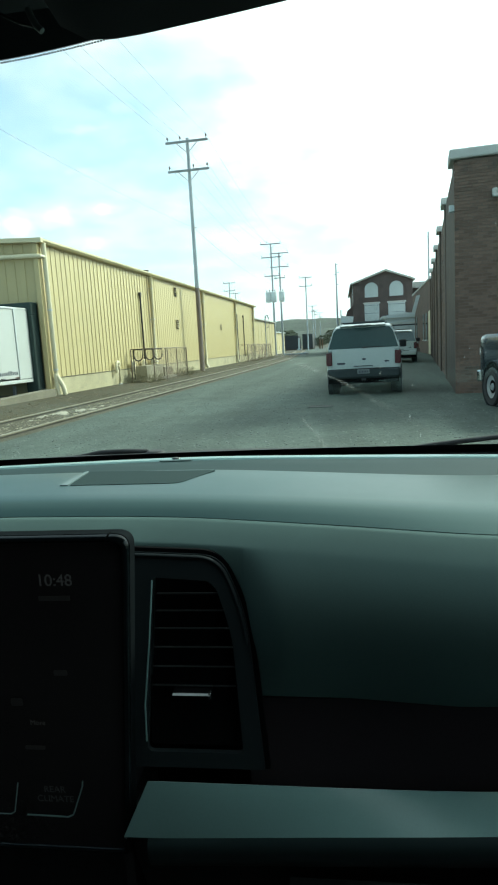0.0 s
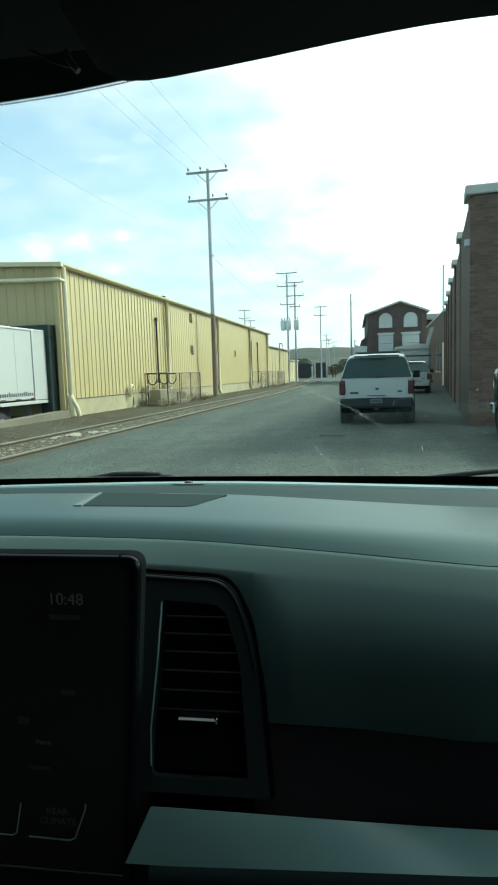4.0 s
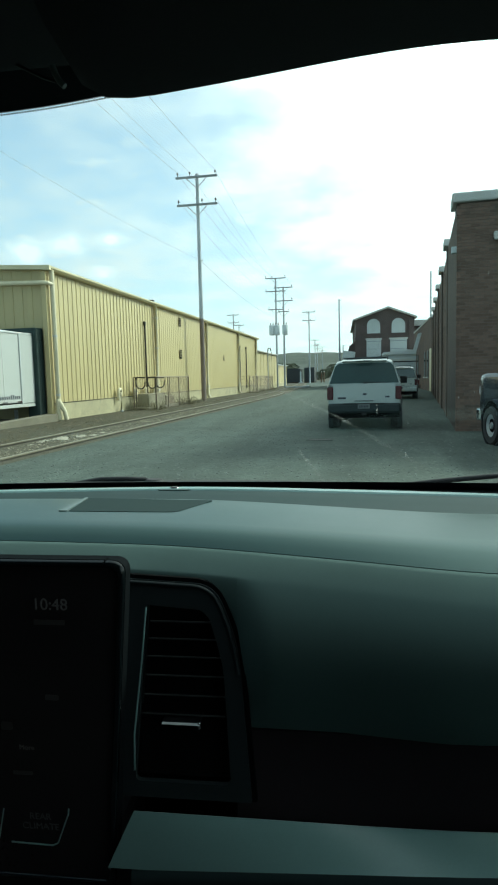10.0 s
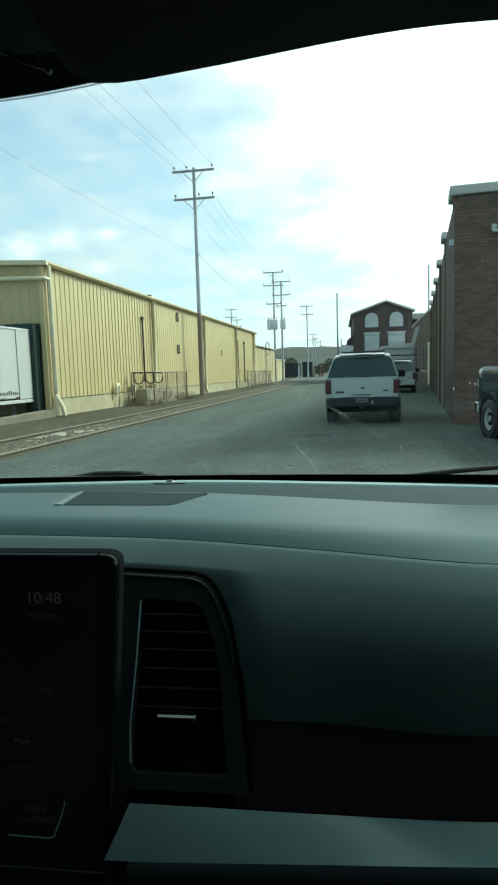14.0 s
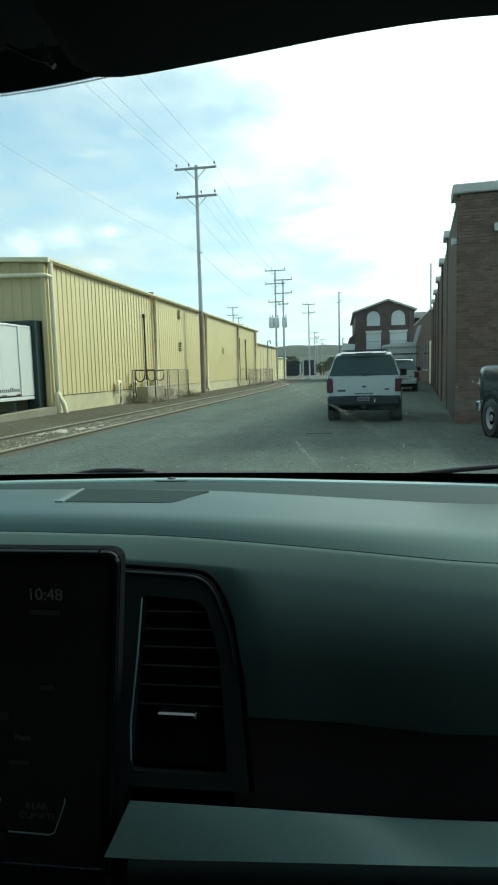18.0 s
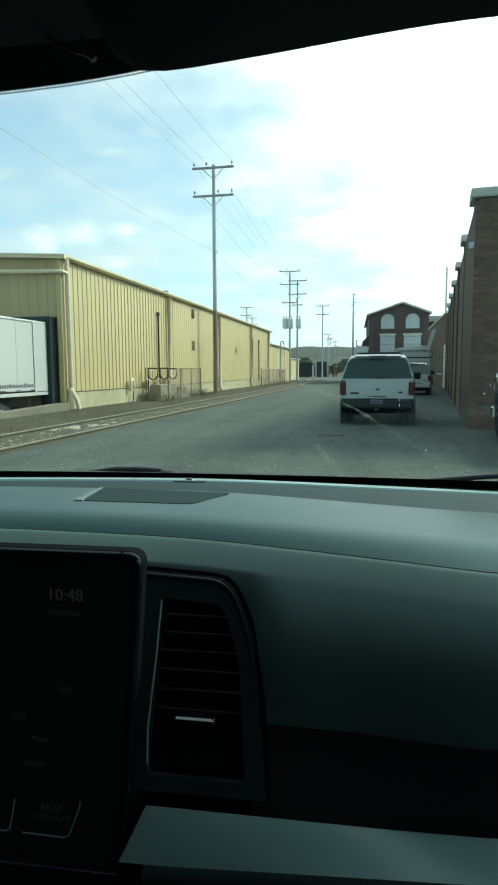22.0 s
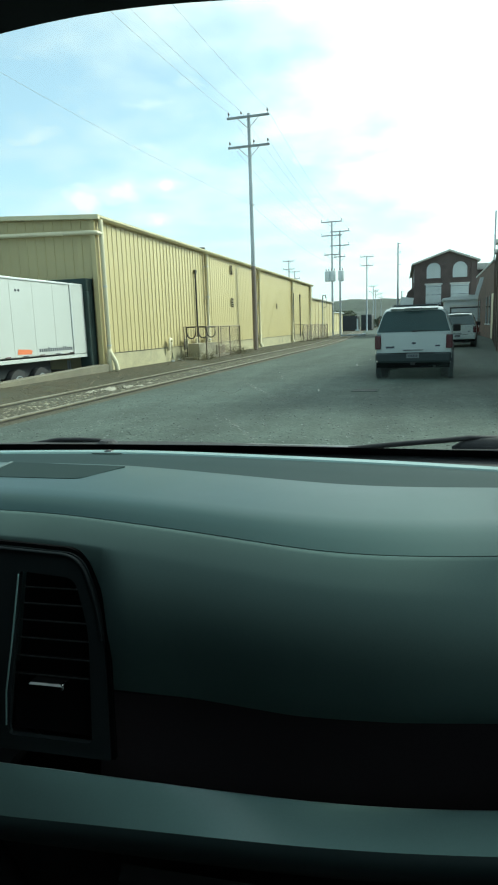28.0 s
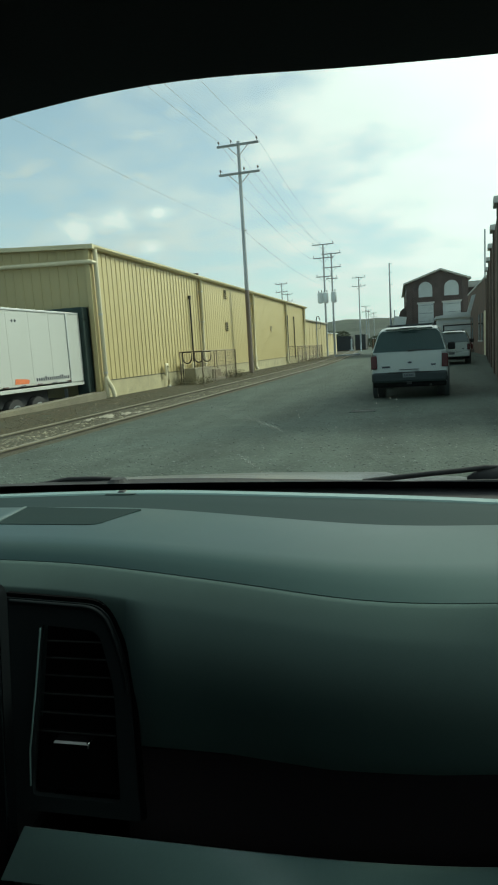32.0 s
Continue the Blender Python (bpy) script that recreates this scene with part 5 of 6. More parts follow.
    part("licence_lamp", Shape().box(-0.25, 0.25, 0.05, 0.08, 0.775, 0.795), "grey_paint", t)
    part("tow_hitch", Shape().box(-0.06, 0.06, -0.06, 0.3, 0.40, 0.47), "black_rubber", t)
    part("exhaust", Shape().tube([(0.55, 0.0, 0.36), (0.55, 0.5, 0.36)], 0.035, 10), "iron", t)
    part("underbody", Shape().box(-0.8, 0.8, 0.3, 4.9, 0.30, 0.48), "black_rubber", t)
    return t


suv1 = suv(pose(-0.03, 17.35, 0.006, 0, 0, -2.5), "white estate SUV parked with its tailgate facing the street")
suv2 = suv(pose(2.05, 38.5, 0.006, 0, 0, -4.7), "white SUV with a pale bumper parked farther along", glass="pale_glass", fender="white_paint")


def pickup(m, mat, label, mirrors=True, group="vehicles by the brick row"):
    """y runs ahead from the tailgate."""
    t = thing("pickup_truck", label, "pickup", m, group)
    def ring(y, w, z0, z1):
        return [(-w * 0.95, y, z0), (w * 0.95, y, z0), (w, y, z0 + 0.15), (w, y, z1 - 0.1), (w * 0.96, y, z1), (-w * 0.96, y, z1), (-w, y, z1 - 0.1), (-w, y, z0 + 0.15)]
    bed = Shape()
    bed.box(-0.98, -0.88, 0.06, 2.0, 0.55, 1.30, 0.02).box(0.88, 0.98, 0.06, 2.0, 0.55, 1.30, 0.02).box(-0.9, 0.9, 0.06, 2.0, 0.55, 0.72).box(-0.9, 0.9, 1.92, 2.0, 0.7, 1.3)
    part("bed", bed, mat, t, "", 30)
    part("tailgate", Shape().box(-0.9, 0.9, 0.0, 0.07, 0.62, 1.28, 0.02), mat, t)
    part("cab", Shape().loft([ring(2.0, 0.98, 0.5, 1.28), ring(4.0, 0.98, 0.5, 1.28)]), mat, t, "", 30)
    part("cab_top", Shape().loft([[(-0.9, 2.05, 1.26), (0.9, 2.05, 1.26), (0.76, 2.2, 1.85), (-0.76, 2.2, 1.85)], [(-0.9, 2.6, 1.26), (0.9, 2.6, 1.26), (0.74, 2.6, 1.9), (-0.74, 2.6, 1.9)],
                                  [(-0.9, 3.3, 1.26), (0.9, 3.3, 1.26), (0.74, 3.2, 1.9), (-0.74, 3.2, 1.9)], [(-0.9, 4.05, 1.26), (0.9, 4.05, 1.26), (0.8, 3.95, 1.34), (-0.8, 3.95, 1.34)]]), mat, t, "", 30)
    part("hood", Shape().loft([ring(4.0, 0.97, 0.5, 1.45), ring(4.9, 0.96, 0.5, 1.45), ring(5.2, 0.94, 0.52, 1.41), ring(5.32, 0.88, 0.55, 1.24)]), mat, t, "", 30)
    part("rear_window", Shape().add([(-0.78, 2.05, 1.34), (0.78, 2.05, 1.34), (0.68, 2.165, 1.78), (-0.68, 2.165, 1.78)], [(0, 1, 2, 3)]), "car_glass", t)
    for sx in (-1, 1):
        part("side_window", Shape().add([(sx * 0.895, 2.3, 1.32), (sx * 0.895, 3.8, 1.32), (sx * 0.775, 3.3, 1.82), (sx * 0.775, 2.4, 1.82)], [(0, 1, 2, 3)]), "car_glass", t)
        part("tail_light", Shape().box(min(sx * 0.86, sx * 0.99), max(sx * 0.86, sx * 0.99), -0.01, 0.1, 0.8, 1.2, 0.02), "tail_red", t)
        part("headlight", Shape().box(min(sx * 0.6, sx * 0.93), max(sx * 0.6, sx * 0.93), 4.95, 5.29, 1.0, 1.20, 0.03), "clear_lamp", t)
        if mirrors:
            part("mirror", Shape().box(min(sx * 0.97, sx * 1.2), max(sx * 0.97, sx * 1.2), 3.7, 3.85, 1.2, 1.45, 0.03), "black_rubber", t)
        for y in (1.05, 4.45):
            wheel(t, sx * 0.90, y, 0.39, 0.27, sx)
            # black disc on the uncut body side paints the arch's shaded hollow
            part("wheel_well", Shape().lathe([(0.46, -0.037), (0.46, 0.037)], 24, (sx * 0.95, y, 0.43), "x"), "gap", t)
            part("arch", Shape().lathe([(0.50, -0.06), (0.50, 0.06), (0.46, 0.065), (0.46, -0.06), (0.50, -0.06)], 24, (sx * 0.95, y, 0.43), "x", False), mat, t)
    part("bumper", Shape().box(-0.95, 0.95, -0.12, 0.05, 0.45, 0.65, 0.03), "chrome", t)
    part("front_bumper", Shape().box(-0.95, 0.95, 5.2, 5.4, 0.45, 0.7, 0.03), "chrome", t)
    part("underbody", Shape().box(-0.75, 0.75, 0.2, 5.1, 0.32, 0.56), "black_rubber", t)
    return t


dark = pickup(pose(4.43, 9.36, 0.006, 0, 0, 12), "dark_paint", "dark blue pickup parked in front of the brick end wall", False)
red = pickup(pose(-1.5, 47.6, 0.006, 0, 0, -86), "red_paint", "dark red pickup parked across the street's edge")
blue = pickup(pose(-1.8, 51.5, 0.006, 0, 0, -88), "blue_paint", "blue pickup parked beside a red one")

# ---- the car that the camera sits in ----
car = thing("car", "grey full-size car seen from its front passenger seat", "car", pose(0, 0, 0, 0, 0, 3.0))


def smooth_line(knots, width=0.12):
    xs, ys = zip(*knots)
    grid = np.linspace(xs[0] - 0.3, xs[-1] + 0.3, 600)
    v = np.interp(grid, xs, ys)
    k = max(3, int(width / (grid[1] - grid[0])))
    v = np.convolve(np.pad(v, k, mode="edge"), np.ones(k) / k, "same")[k:-k]
    v = np.convolve(np.pad(v, k, mode="edge"), np.ones(k) / k, "same")[k:-k]
    return lambda x: float(np.interp(x, grid, v))


DASH_X0, DASH_X1 = -1.34, 0.63
glass_edge = smooth_line(((-1.34, 1.34), (-0.8, 1.432), (-0.318, 1.475), (0.348, 1.372), (0.63, 1.29)), 0.3)
band_edge = smooth_line(((-1.34, 1.20), (-0.72, 1.284), (-0.265, 1.277), (0.24, 1.130), (0.40, 1.13), (0.63, 1.14)), 0.18)
roll_edge = smooth_line(((-1.34, 1.02), (-0.58, 1.035), (-0.267, 1.015), (0.009, 0.95), (0.225, 0.889), (0.33, 0.882), (0.45, 0.890), (0.63, 0.912)), 0.16)
crease = smooth_line(((-1.34, 1.0), (-0.577, 1.019), (-0.267, 0.998), (0.009, 0.924), (0.215, 0.857), (0.33, 0.850), (0.45, 0.858), (0.63, 0.88)), 0.15)
xs = [DASH_X0 + (DASH_X1 - DASH_X0) * i / 60 for i in range(61)]


lift = smooth_line(((-1.34, 0.0), (0.20, 0.0), (0.45, 0.012), (0.63, 0.022)), 0.1)


def sweep(profile, grid=xs):
    """A sheet across the car; profile(x) gives its (y, z) points."""
    return Shape().loft([[(x, y, z) for y, z in profile(x)] for x in grid], False, False)


def top_profile(x):
    b, r, c = band_edge(x), roll_edge(x), crease(x)
    u = 0.75 * lift(x)
    pts = [(b + 0.006, 1.229), (b, 1.235)]
    for t in (0.25, 0.5, 0.75):
        pts.append((b + (r + 0.05 - b) * t, 1.236 + 0.002 * math.sin(math.pi * t)))
    pts += [(r + 0.05, 1.236), (r + 0.025, 1.234), (r + 0.008, 1.229), ((r + c) / 2 + 0.003, 1.221), (c + 0.0008, 1.2120), (c + 0.002, 1.2104)]
    return [(y, z + u * (0.3 + 0.7 * min(1.0, max(0.0, (b - y) / 0.2)))) for y, z in pts]


def band_profile(x):
    a, b = glass_edge(x), band_edge(x)
    return [(a + 0.03, 1.20), (a, 1.222), (a - 0.02, 1.226), ((a + b) / 2, 1.226 + 0.1 * lift(x)), (b + 0.004, 1.228 + 0.225 * lift(x))]


face_foot = smooth_line(((-1.34, 0.95), (-0.172, 0.95), (-0.150, 0.893), (0.0, 0.89), (0.15, 0.872), (0.30, 0.872), (0.63, 0.90)), 0.012)


bulge = smooth_line(((-1.34, 0.0), (-0.17, 0.0), (-0.150, 0.020), (-0.105, 0.062), (0.63, 0.062)), 0.02)


def face_profile(x):
    c, foot = crease(x), face_foot(x)
    k = bulge(x)
    pts = [(c + 0.003, 1.2098), (c + 0.0002, 1.2112)]
    for i in range(1, 7):
        q = i / 6
        pts.append((c - 0.043 * q, 1.2106 - 0.027 * q ** 1.2))
    k = max(k, 0.012)
    a, b, d, e = (c - 0.0445, 1.1826), (c - 0.0445 - 0.80 * k, 1.1826 - 0.72 * k), (c - 0.045 - 1.08 * k, 1.075), (foot, 0.960)
    for i in range(1, 25):
        t = (i / 24) ** 1.3
        w = ((1 - t) ** 3, 3 * t * (1 - t) ** 2, 3 * t * t * (1 - t), t ** 3)
        pts.append(tuple(sum(wi * q[j] for wi, q in zip(w, (a, b, d, e))) for j in (0, 1)))
    u = lift(x)
    return [(y, z + u * (0.75 + 0.25 * (1.211 - z) / 0.25)) for y, z in pts]


def low_profile(x):
    return [(y, z + lift(x)) for y, z in ((0.905, 0.957), (0.896, 0.954), (0.892, 0.945), (0.875, 0.90), (0.86, 0.86), (0.855, 0.835))]


dash = part("dashboard", sweep(top_profile), "dash", car, "grained dark grey dashboard top", 40)
part("defroster_panel", sweep(band_profile), "dash_mid", dash, "darker panel along the windshield", 40)
part("front_strip", sweep(lambda x: [(glass_edge(x) + 0.006, 1.222), (glass_edge(x) + 0.002, 1.2285), (glass_edge(x) - 0.028, 1.2292), (glass_edge(x) - 0.032, 1.2258)]), "satin", dash, "pale edge strip at the glass", 40)
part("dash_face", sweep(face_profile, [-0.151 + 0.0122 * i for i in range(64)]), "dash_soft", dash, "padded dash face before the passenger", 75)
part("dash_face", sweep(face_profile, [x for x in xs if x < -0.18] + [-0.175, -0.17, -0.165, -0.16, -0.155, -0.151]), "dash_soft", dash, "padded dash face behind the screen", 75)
part("glove_box", sweep(low_profile, [-0.150] + [x for x in xs if x > -0.145]), "glove", dash, "dark glove box front", 40)
# satin ledge under the glove box
ledge_z = smooth_line(((-0.36, 0.857), (-0.30, 0.858), (0.0, 0.857), (0.18, 0.857), (0.30, 0.863), (0.45, 0.882), (0.63, 0.912)), 0.2)
ledge_b = smooth_line(((-0.36, 0.818), (-0.30, 0.822), (-0.077, 0.834), (0.190, 0.848), (0.30, 0.857), (0.45, 0.877), (0.63, 0.907)), 0.2)


ledge_front = smooth_line(((-0.36, 0.815), (-0.30, 0.812), (-0.15, 0.800), (0.05, 0.776), (0.20, 0.764), (0.63, 0.760)), 0.15)


def ledge_foot(x):
    """Front edge of the ledge: its (y, z)."""
    y = ledge_front(x)
    return y, 1.48 - (1.48 - ledge_b(x)) * y / 0.764


def ledge_profile(x):
    a, (yf, b) = ledge_z(x), ledge_foot(x)
    slope = [(0.832 + (yf - 0.832) * t, a + (b - a) * t ** 1.15) for t in [i / 6 for i in range(7)]]
    return [(0.885, a - 0.055), (0.838, a - 0.004)] + slope


def lip_profile(x):
    y, b = ledge_foot(x)
    return [(y + dy, b - dz) for dy, dz in ((0.0002, 0.0003), (-0.004, 0.006), (-0.006, 0.014), (-0.006, 0.024), (-0.002, 0.036), (0.006, 0.050), (0.046, 0.08))]


lx_full = [-0.30 + 0.03 * i for i in range(33)]
led = Shape()
rings = []
for x in lx_full:
    a, (yf, b) = ledge_z(x), ledge_foot(x)
    rings.append([(x - (0.036 * max(0.0, (a - z) / (a - b)) if x < -0.29 and y < 0.84 else 0.0), y, z) for y, z in ledge_profile(x)])
led.loft(rings, False, False)
part("trim_ledge", led, "satin", car, "satin grey trim ledge", 40)
part("ledge_lip", sweep(lip_profile, lx_full), "lip", car, "rounded dark lip under the trim ledge", 75)
part("ledge_end", Shape().add([(p[0], p[1], p[2]) for p in rings[0]] + [(p[0] - 0.004, p[1] + 0.05, p[2] - 0.06) for p in rings[0]], [(i, i + 1, i + 10, i + 9) for i in range(8)]), "black_matt", car)
for ob in (o for o in car.children if o.name.split(".")[0] in ("trim_ledge", "ledge_lip", "ledge_end")):
    for q in ob.data.vertices:
        q.co = (q.co.x * 0.97, q.co.y * 0.97, 1.48 - (1.48 - q.co.z) * 0.97)
part("lower_dash", sweep(lambda x: [(0.80, 0.80), (0.83, 0.72), (0.90, 0.55), (1.0, 0.35)], [x for x in xs if x > -0.34]), "black_matt", car, "black lower dash")
part("lower_fascia", sweep(lambda x: [(0.79, 0.75), (0.775, 0.735), (0.78, 0.70), (0.83, 0.62)], [x for x in xs if x > -0.1]), "black_matt", car)

# speaker grille and its light edge
GZ = 1.2385
part("speaker_grille", Shape().prism(rounded([(-0.521, 1.271), (-0.247, 1.247), (-0.295, 1.134), (-0.511, 1.140)], [0.004, 0.006, 0.02, 0.004], 4), "z", GZ - 0.006, GZ), "dash_dark", dash, "fine dark speaker grille")
part("grille_edge", Shape().prism([(-0.529, 1.272), (-0.523, 1.272), (-0.514, 1.140), (-0.530, 1.140)], "z", GZ - 0.006, GZ + 0.001), "pale_edge", dash)
part("light_sensor", Shape().lathe([(0.011, 0.0), (0.010, 0.004), (0.004, 0.006)], 14, (-0.378, 1.447, 1.2265)), "black_gloss", dash, "", 60)
part("sensor_base", Shape().prism(rounded([(-0.415, 1.425), (-0.335, 1.425), (-0.340, 1.462), (-0.410, 1.462)], [0.012] * 4, 4), "z", 1.22, 1.2285), "dash_pad", dash, "grey sensor housing")

# air vent
VY = 0.895
outer = [(-0.345, 1.192), (-0.180, 1.183), (-0.147, 1.10), (-0.132, 0.842), (-0.345, 0.842)]
inner = [(-0.284, 1.150), (-0.192, 1.143), (-0.170, 1.06), (-0.164, 0.868), (-0.314, 0.868)]
vent = part("air_vent", Shape().ring(rounded(outer, [0.004, 0.03, 0.05, 0.004, 0.004], 6), rounded(inner, [0.004, 0.018, 0.03, 0.01, 0.01], 6), "y", VY, VY - 0.009), "bezel", car, "tall dark air vent", 35)
grow = [(-0.345, 1.198), (-0.178, 1.189), (-0.140, 1.102), (-0.124, 0.842), (-0.345, 0.842)]
part("groove", Shape().ring(rounded(grow, [0.004, 0.032, 0.052, 0.004, 0.004], 6), rounded(outer, [0.004, 0.03, 0.05, 0.004, 0.004], 6), "y", VY, VY - 0.006), "gap", vent)
edge = [(x, z) for x, z in rounded(outer, [0.004, 0.03, 0.05, 0.004, 0.004], 6) if z > 0.95 and x > -0.34]
part("bezel_edge", Shape().tube([(-0.335, VY - 0.0095, 1.187)] + [(x - 0.004, VY - 0.0095, z - 0.004) for x, z in edge], 0.0030, 8), "bezel", vent, "", 60)
part("backing", Shape().prism(rounded(inner, [0.004, 0.018, 0.03, 0.01, 0.01], 6), "y", VY + 0.011, VY + 0.016), "blade", vent)
part("side_rim", Shape().tube([(-0.2825, VY - 0.016, 1.148), (-0.293, VY - 0.018, 1.06), (-0.309, VY - 0.018, 0.95), (-0.312, VY - 0.016, 0.89)], 0.0014, 6), "satin", vent, "thin satin edge")
for z, xl in ((1.124, -0.284), (1.097, -0.288), (1.069, -0.292), (1.039, -0.296), (1.008, -0.300), (0.977, -0.304)):
    part("vent_slat", Shape().prism([(VY - 0.006, z - 0.0012), (VY - 0.006, z + 0.0012), (VY + 0.010, z - 0.006), (VY + 0.010, z - 0.009)], "x", xl + 0.004, -0.170), "blade", vent)
    # paler strip paints the thin line of light on the blade's edge
    part("slat_edge", Shape().box(xl + 0.004, -0.170, VY - 0.0075, VY - 0.0058, z - 0.0006, z + 0.0012), "slat", vent)
tab = part("vent_tab", Shape().box(-0.264, -0.206, 0.872, 0.915, 0.9705, 0.9735, 0.001), "blade", vent)
part("tab_edge", Shape().prism([(0.868, 0.9724), (0.868, 0.9728), (0.8725, 0.9740), (0.8725, 0.9724)], "x", -0.263, -0.206), "grey_metal", tab, "bright metal edge")
part("tab_end", Shape().box(-0.209, -0.2045, 0.869, 0.880, 0.966, 0.976, 0.001), "chrome", tab)


def tilt_vent(ob):
    """Lean the vent back at its top so that it lies on the dash face."""
    for p in {o.data for o in (ob, *ob.children_recursive)}:
        for q in p.vertices:
            k = (0.932 - 0.225 * (1.19 - q.co.z)) / VY
            q.co = (q.co.x * k, q.co.y * k, 1.48 - (1.48 - q.co.z) * k)


tilt_vent(vent)

# touch screen with its frame
SX0, SX1 = -0.66, -0.2845
screen_outline = rounded([(SX0, 0.76), (-0.322, 0.76), (-0.312, 0.90), (SX1, 1.243), (SX0, 1.243)], [0.01, 0.01, 0.0, 0.022, 0.02], 8)
M["bezel_gloss"] = material("black satin bezel", (0.004, 0.006, 0.007), 0.15, scale=3, fine=300, var=0.1, bump=0, spec=0.4)
screen = part("touch_screen", Shape().prism(screen_outline, "y", 0.805, 0.825), "housing", car, "black touch screen housing", 35)
M["display_glass"] = material("dark display glass", (0.020, 0.017, 0.018), 0.18, scale=3, fine=200, var=0.1, bump=0, spec=0.5)
def shrink(p, k):
    c = (-0.48, 1.0)
    return (c[0] + (p[0] - c[0]) * (1 - k / 0.19), c[1] + (p[1] - c[1]) * (1 - k / 0.25))
rings = [[(shrink(p, k)[0], y, shrink(p, k)[1]) for p in screen_outline] for k, y in ((0.0, 0.812), (0.0004, 0.806), (0.0016, 0.8020), (0.0038, 0.7995), (0.0070, 0.7985), (0.0100, 0.7990), (0.0106, 0.8040))]
part("screen_bezel", Shape().loft(rings, True, False), "bezel_gloss", screen, "rounded satin black bezel", 75)
part("bezel_seam", Shape().tube([(-0.3125, 0.8105, 1.2435), (-0.3140, 0.8015, 1.2425), (-0.3165, 0.7978, 1.2385), (-0.3185, 0.7985, 1.2335)], 0.0007, 6), "gap", screen)
part("display", Shape().prism([shrink(p, 0.0105) for p in screen_outline], "y", 0.8035, 0.8055), "display_glass", screen, "dark glossy display")


def text(body, size, x, y, z, name, mat, parent):
    cu = bpy.data.curves.new("text", "FONT")
    cu.body, cu.size, cu.extrude, cu.align_x = body, size, 0.0002, "CENTER"
    ob = new("text", cu)
    me = bpy.data.meshes.new_from_object(ob.evaluated_get(bpy.context.evaluated_depsgraph_get()))
    bpy.data.objects.remove(ob)
    me.materials.clear()
    me.materials.append(mat)
    o = new(name, me)
    o.parent = parent
    o.matrix_basis = pose(x, y, z, 90, 0, 0)
    return o


def lit(name, rgb, strength):
    m = bpy.data.materials.new(name)
    m.use_nodes = True
    b = m.node_tree.nodes["Principled BSDF"]
    b.inputs["Base Color"].default_value = (0.01, 0.01, 0.01, 1)
    b.inputs["Emission Color"].default_value = (*rgb, 1)
    b.inputs["Emission Strength"].default_value = strength
    return m


M["display"] = lit("dim display light", (0.8, 0.85, 0.9), 0.011)
M["button_print"] = lit("dim button print", (0.7, 0.8, 0.85), 0.0045)
M["icon"] = lit("dim icon light", (0.8, 0.75, 0.75), 0.0015)
text("10:48", 0.0235, -0.395, 0.7985, 1.1725, "clock_digits", M["display"], screen)
text("REAR", 0.014, -0.428, 0.7985, 0.860, "button_text", M["button_print"], screen)
text("CLIMATE", 0.014, -0.428, 0.7985, 0.845, "button_text", M["button_print"], screen)
M["small_print"] = lit("small screen print", (0.85, 0.85, 0.85), 0.010)
text("More", 0.0105, -0.442, 0.7985, 0.9655, "menu_text", M["small_print"], screen)
btn = part("rear_climate_button", Shape().tube([(-0.475, 0.800, 0.821), (-0.412, 0.800, 0.820), (-0.404, 0.800, 0.824), (-0.386, 0.800, 0.870), (-0.385, 0.800, 0.878)], 0.0011, 6), "satin", screen, "button with a thin bright outline")
part("second_button", Shape().tube([(-0.62, 0.800, 0.821), (-0.50, 0.800, 0.821), (-0.494, 0.800, 0.825), (-0.484, 0.800, 0.872)], 0.0009, 6), "satin", screen)
part("date_bar", Shape().box(-0.42, -0.375, 0.7983, 0.799, 1.151, 1.158), "icon", screen)
for x, z, w, h in ((-0.40, 1.045, 0.020, 0.008), (-0.47, 1.00, 0.018, 0.012), (-0.45, 0.93, 0.03, 0.006)):
    part("icon", Shape().prism(rounded([(x - w / 2, z - h / 2), (x + w / 2, z - h / 2), (x + w / 2, z + h / 2), (x - w / 2, z + h / 2)], [h * 0.3] * 4, 3), "y", 0.7983, 0.799), "icon", screen)
part("center_console", Shape().box(SX0 - 0.02, -0.335, 0.83, 1.0, 0.35, 0.80, 0.01), "black_matt", car, "black centre stack")

# cowl, wipers and glass
part("cowl", sweep(lambda x: [(glass_edge(x) + 0.012, 1.205), (glass_edge(x) + 0.13, 1.196), (glass_edge(x) + 0.26, 1.203), (glass_edge(x) + 0.29, 1.17), (glass_edge(x) + 0.34, 1.12)]), "black_rubber", car, "black cowl panel below the windshield", 40)
for x0, x1, r, line in ((-1.20, -0.52, 0.007, [(-0.50, 1.72, 1.188), (-0.53, 1.715, 1.206), (-0.59, 1.71, 1.209), (-0.66, 1.71, 1.208), (-0.72, 1.71, 1.198), (-0.8, 1.70, 1.188), (-1.2, 1.70, 1.18)]),
                        (0.10, 0.60, 0.007, [(0.18, 1.70, 1.190), (0.26, 1.70, 1.199), (0.34, 1.70, 1.207), (0.42, 1.70, 1.214), (0.48, 1.71, 1.219), (0.56, 1.71, 1.218), (0.60, 1.72, 1.19)])):
    w = part("wiper", Shape().tube(line, r, 8), "black_rubber", car, "black windshield wiper", 60)
    part("blade", Shape().tube([(x0, 1.67, 1.188), (x1 - 0.05, 1.67, 1.190)], 0.008, 6), "black_rubber", w)
    part("arm_pivot", Shape().lathe([(0.035, 1.15), (0.033, 1.20), (0.02, 1.21)], 12, (x1 + 0.02, 1.70, 0)), "black_rubber", w)
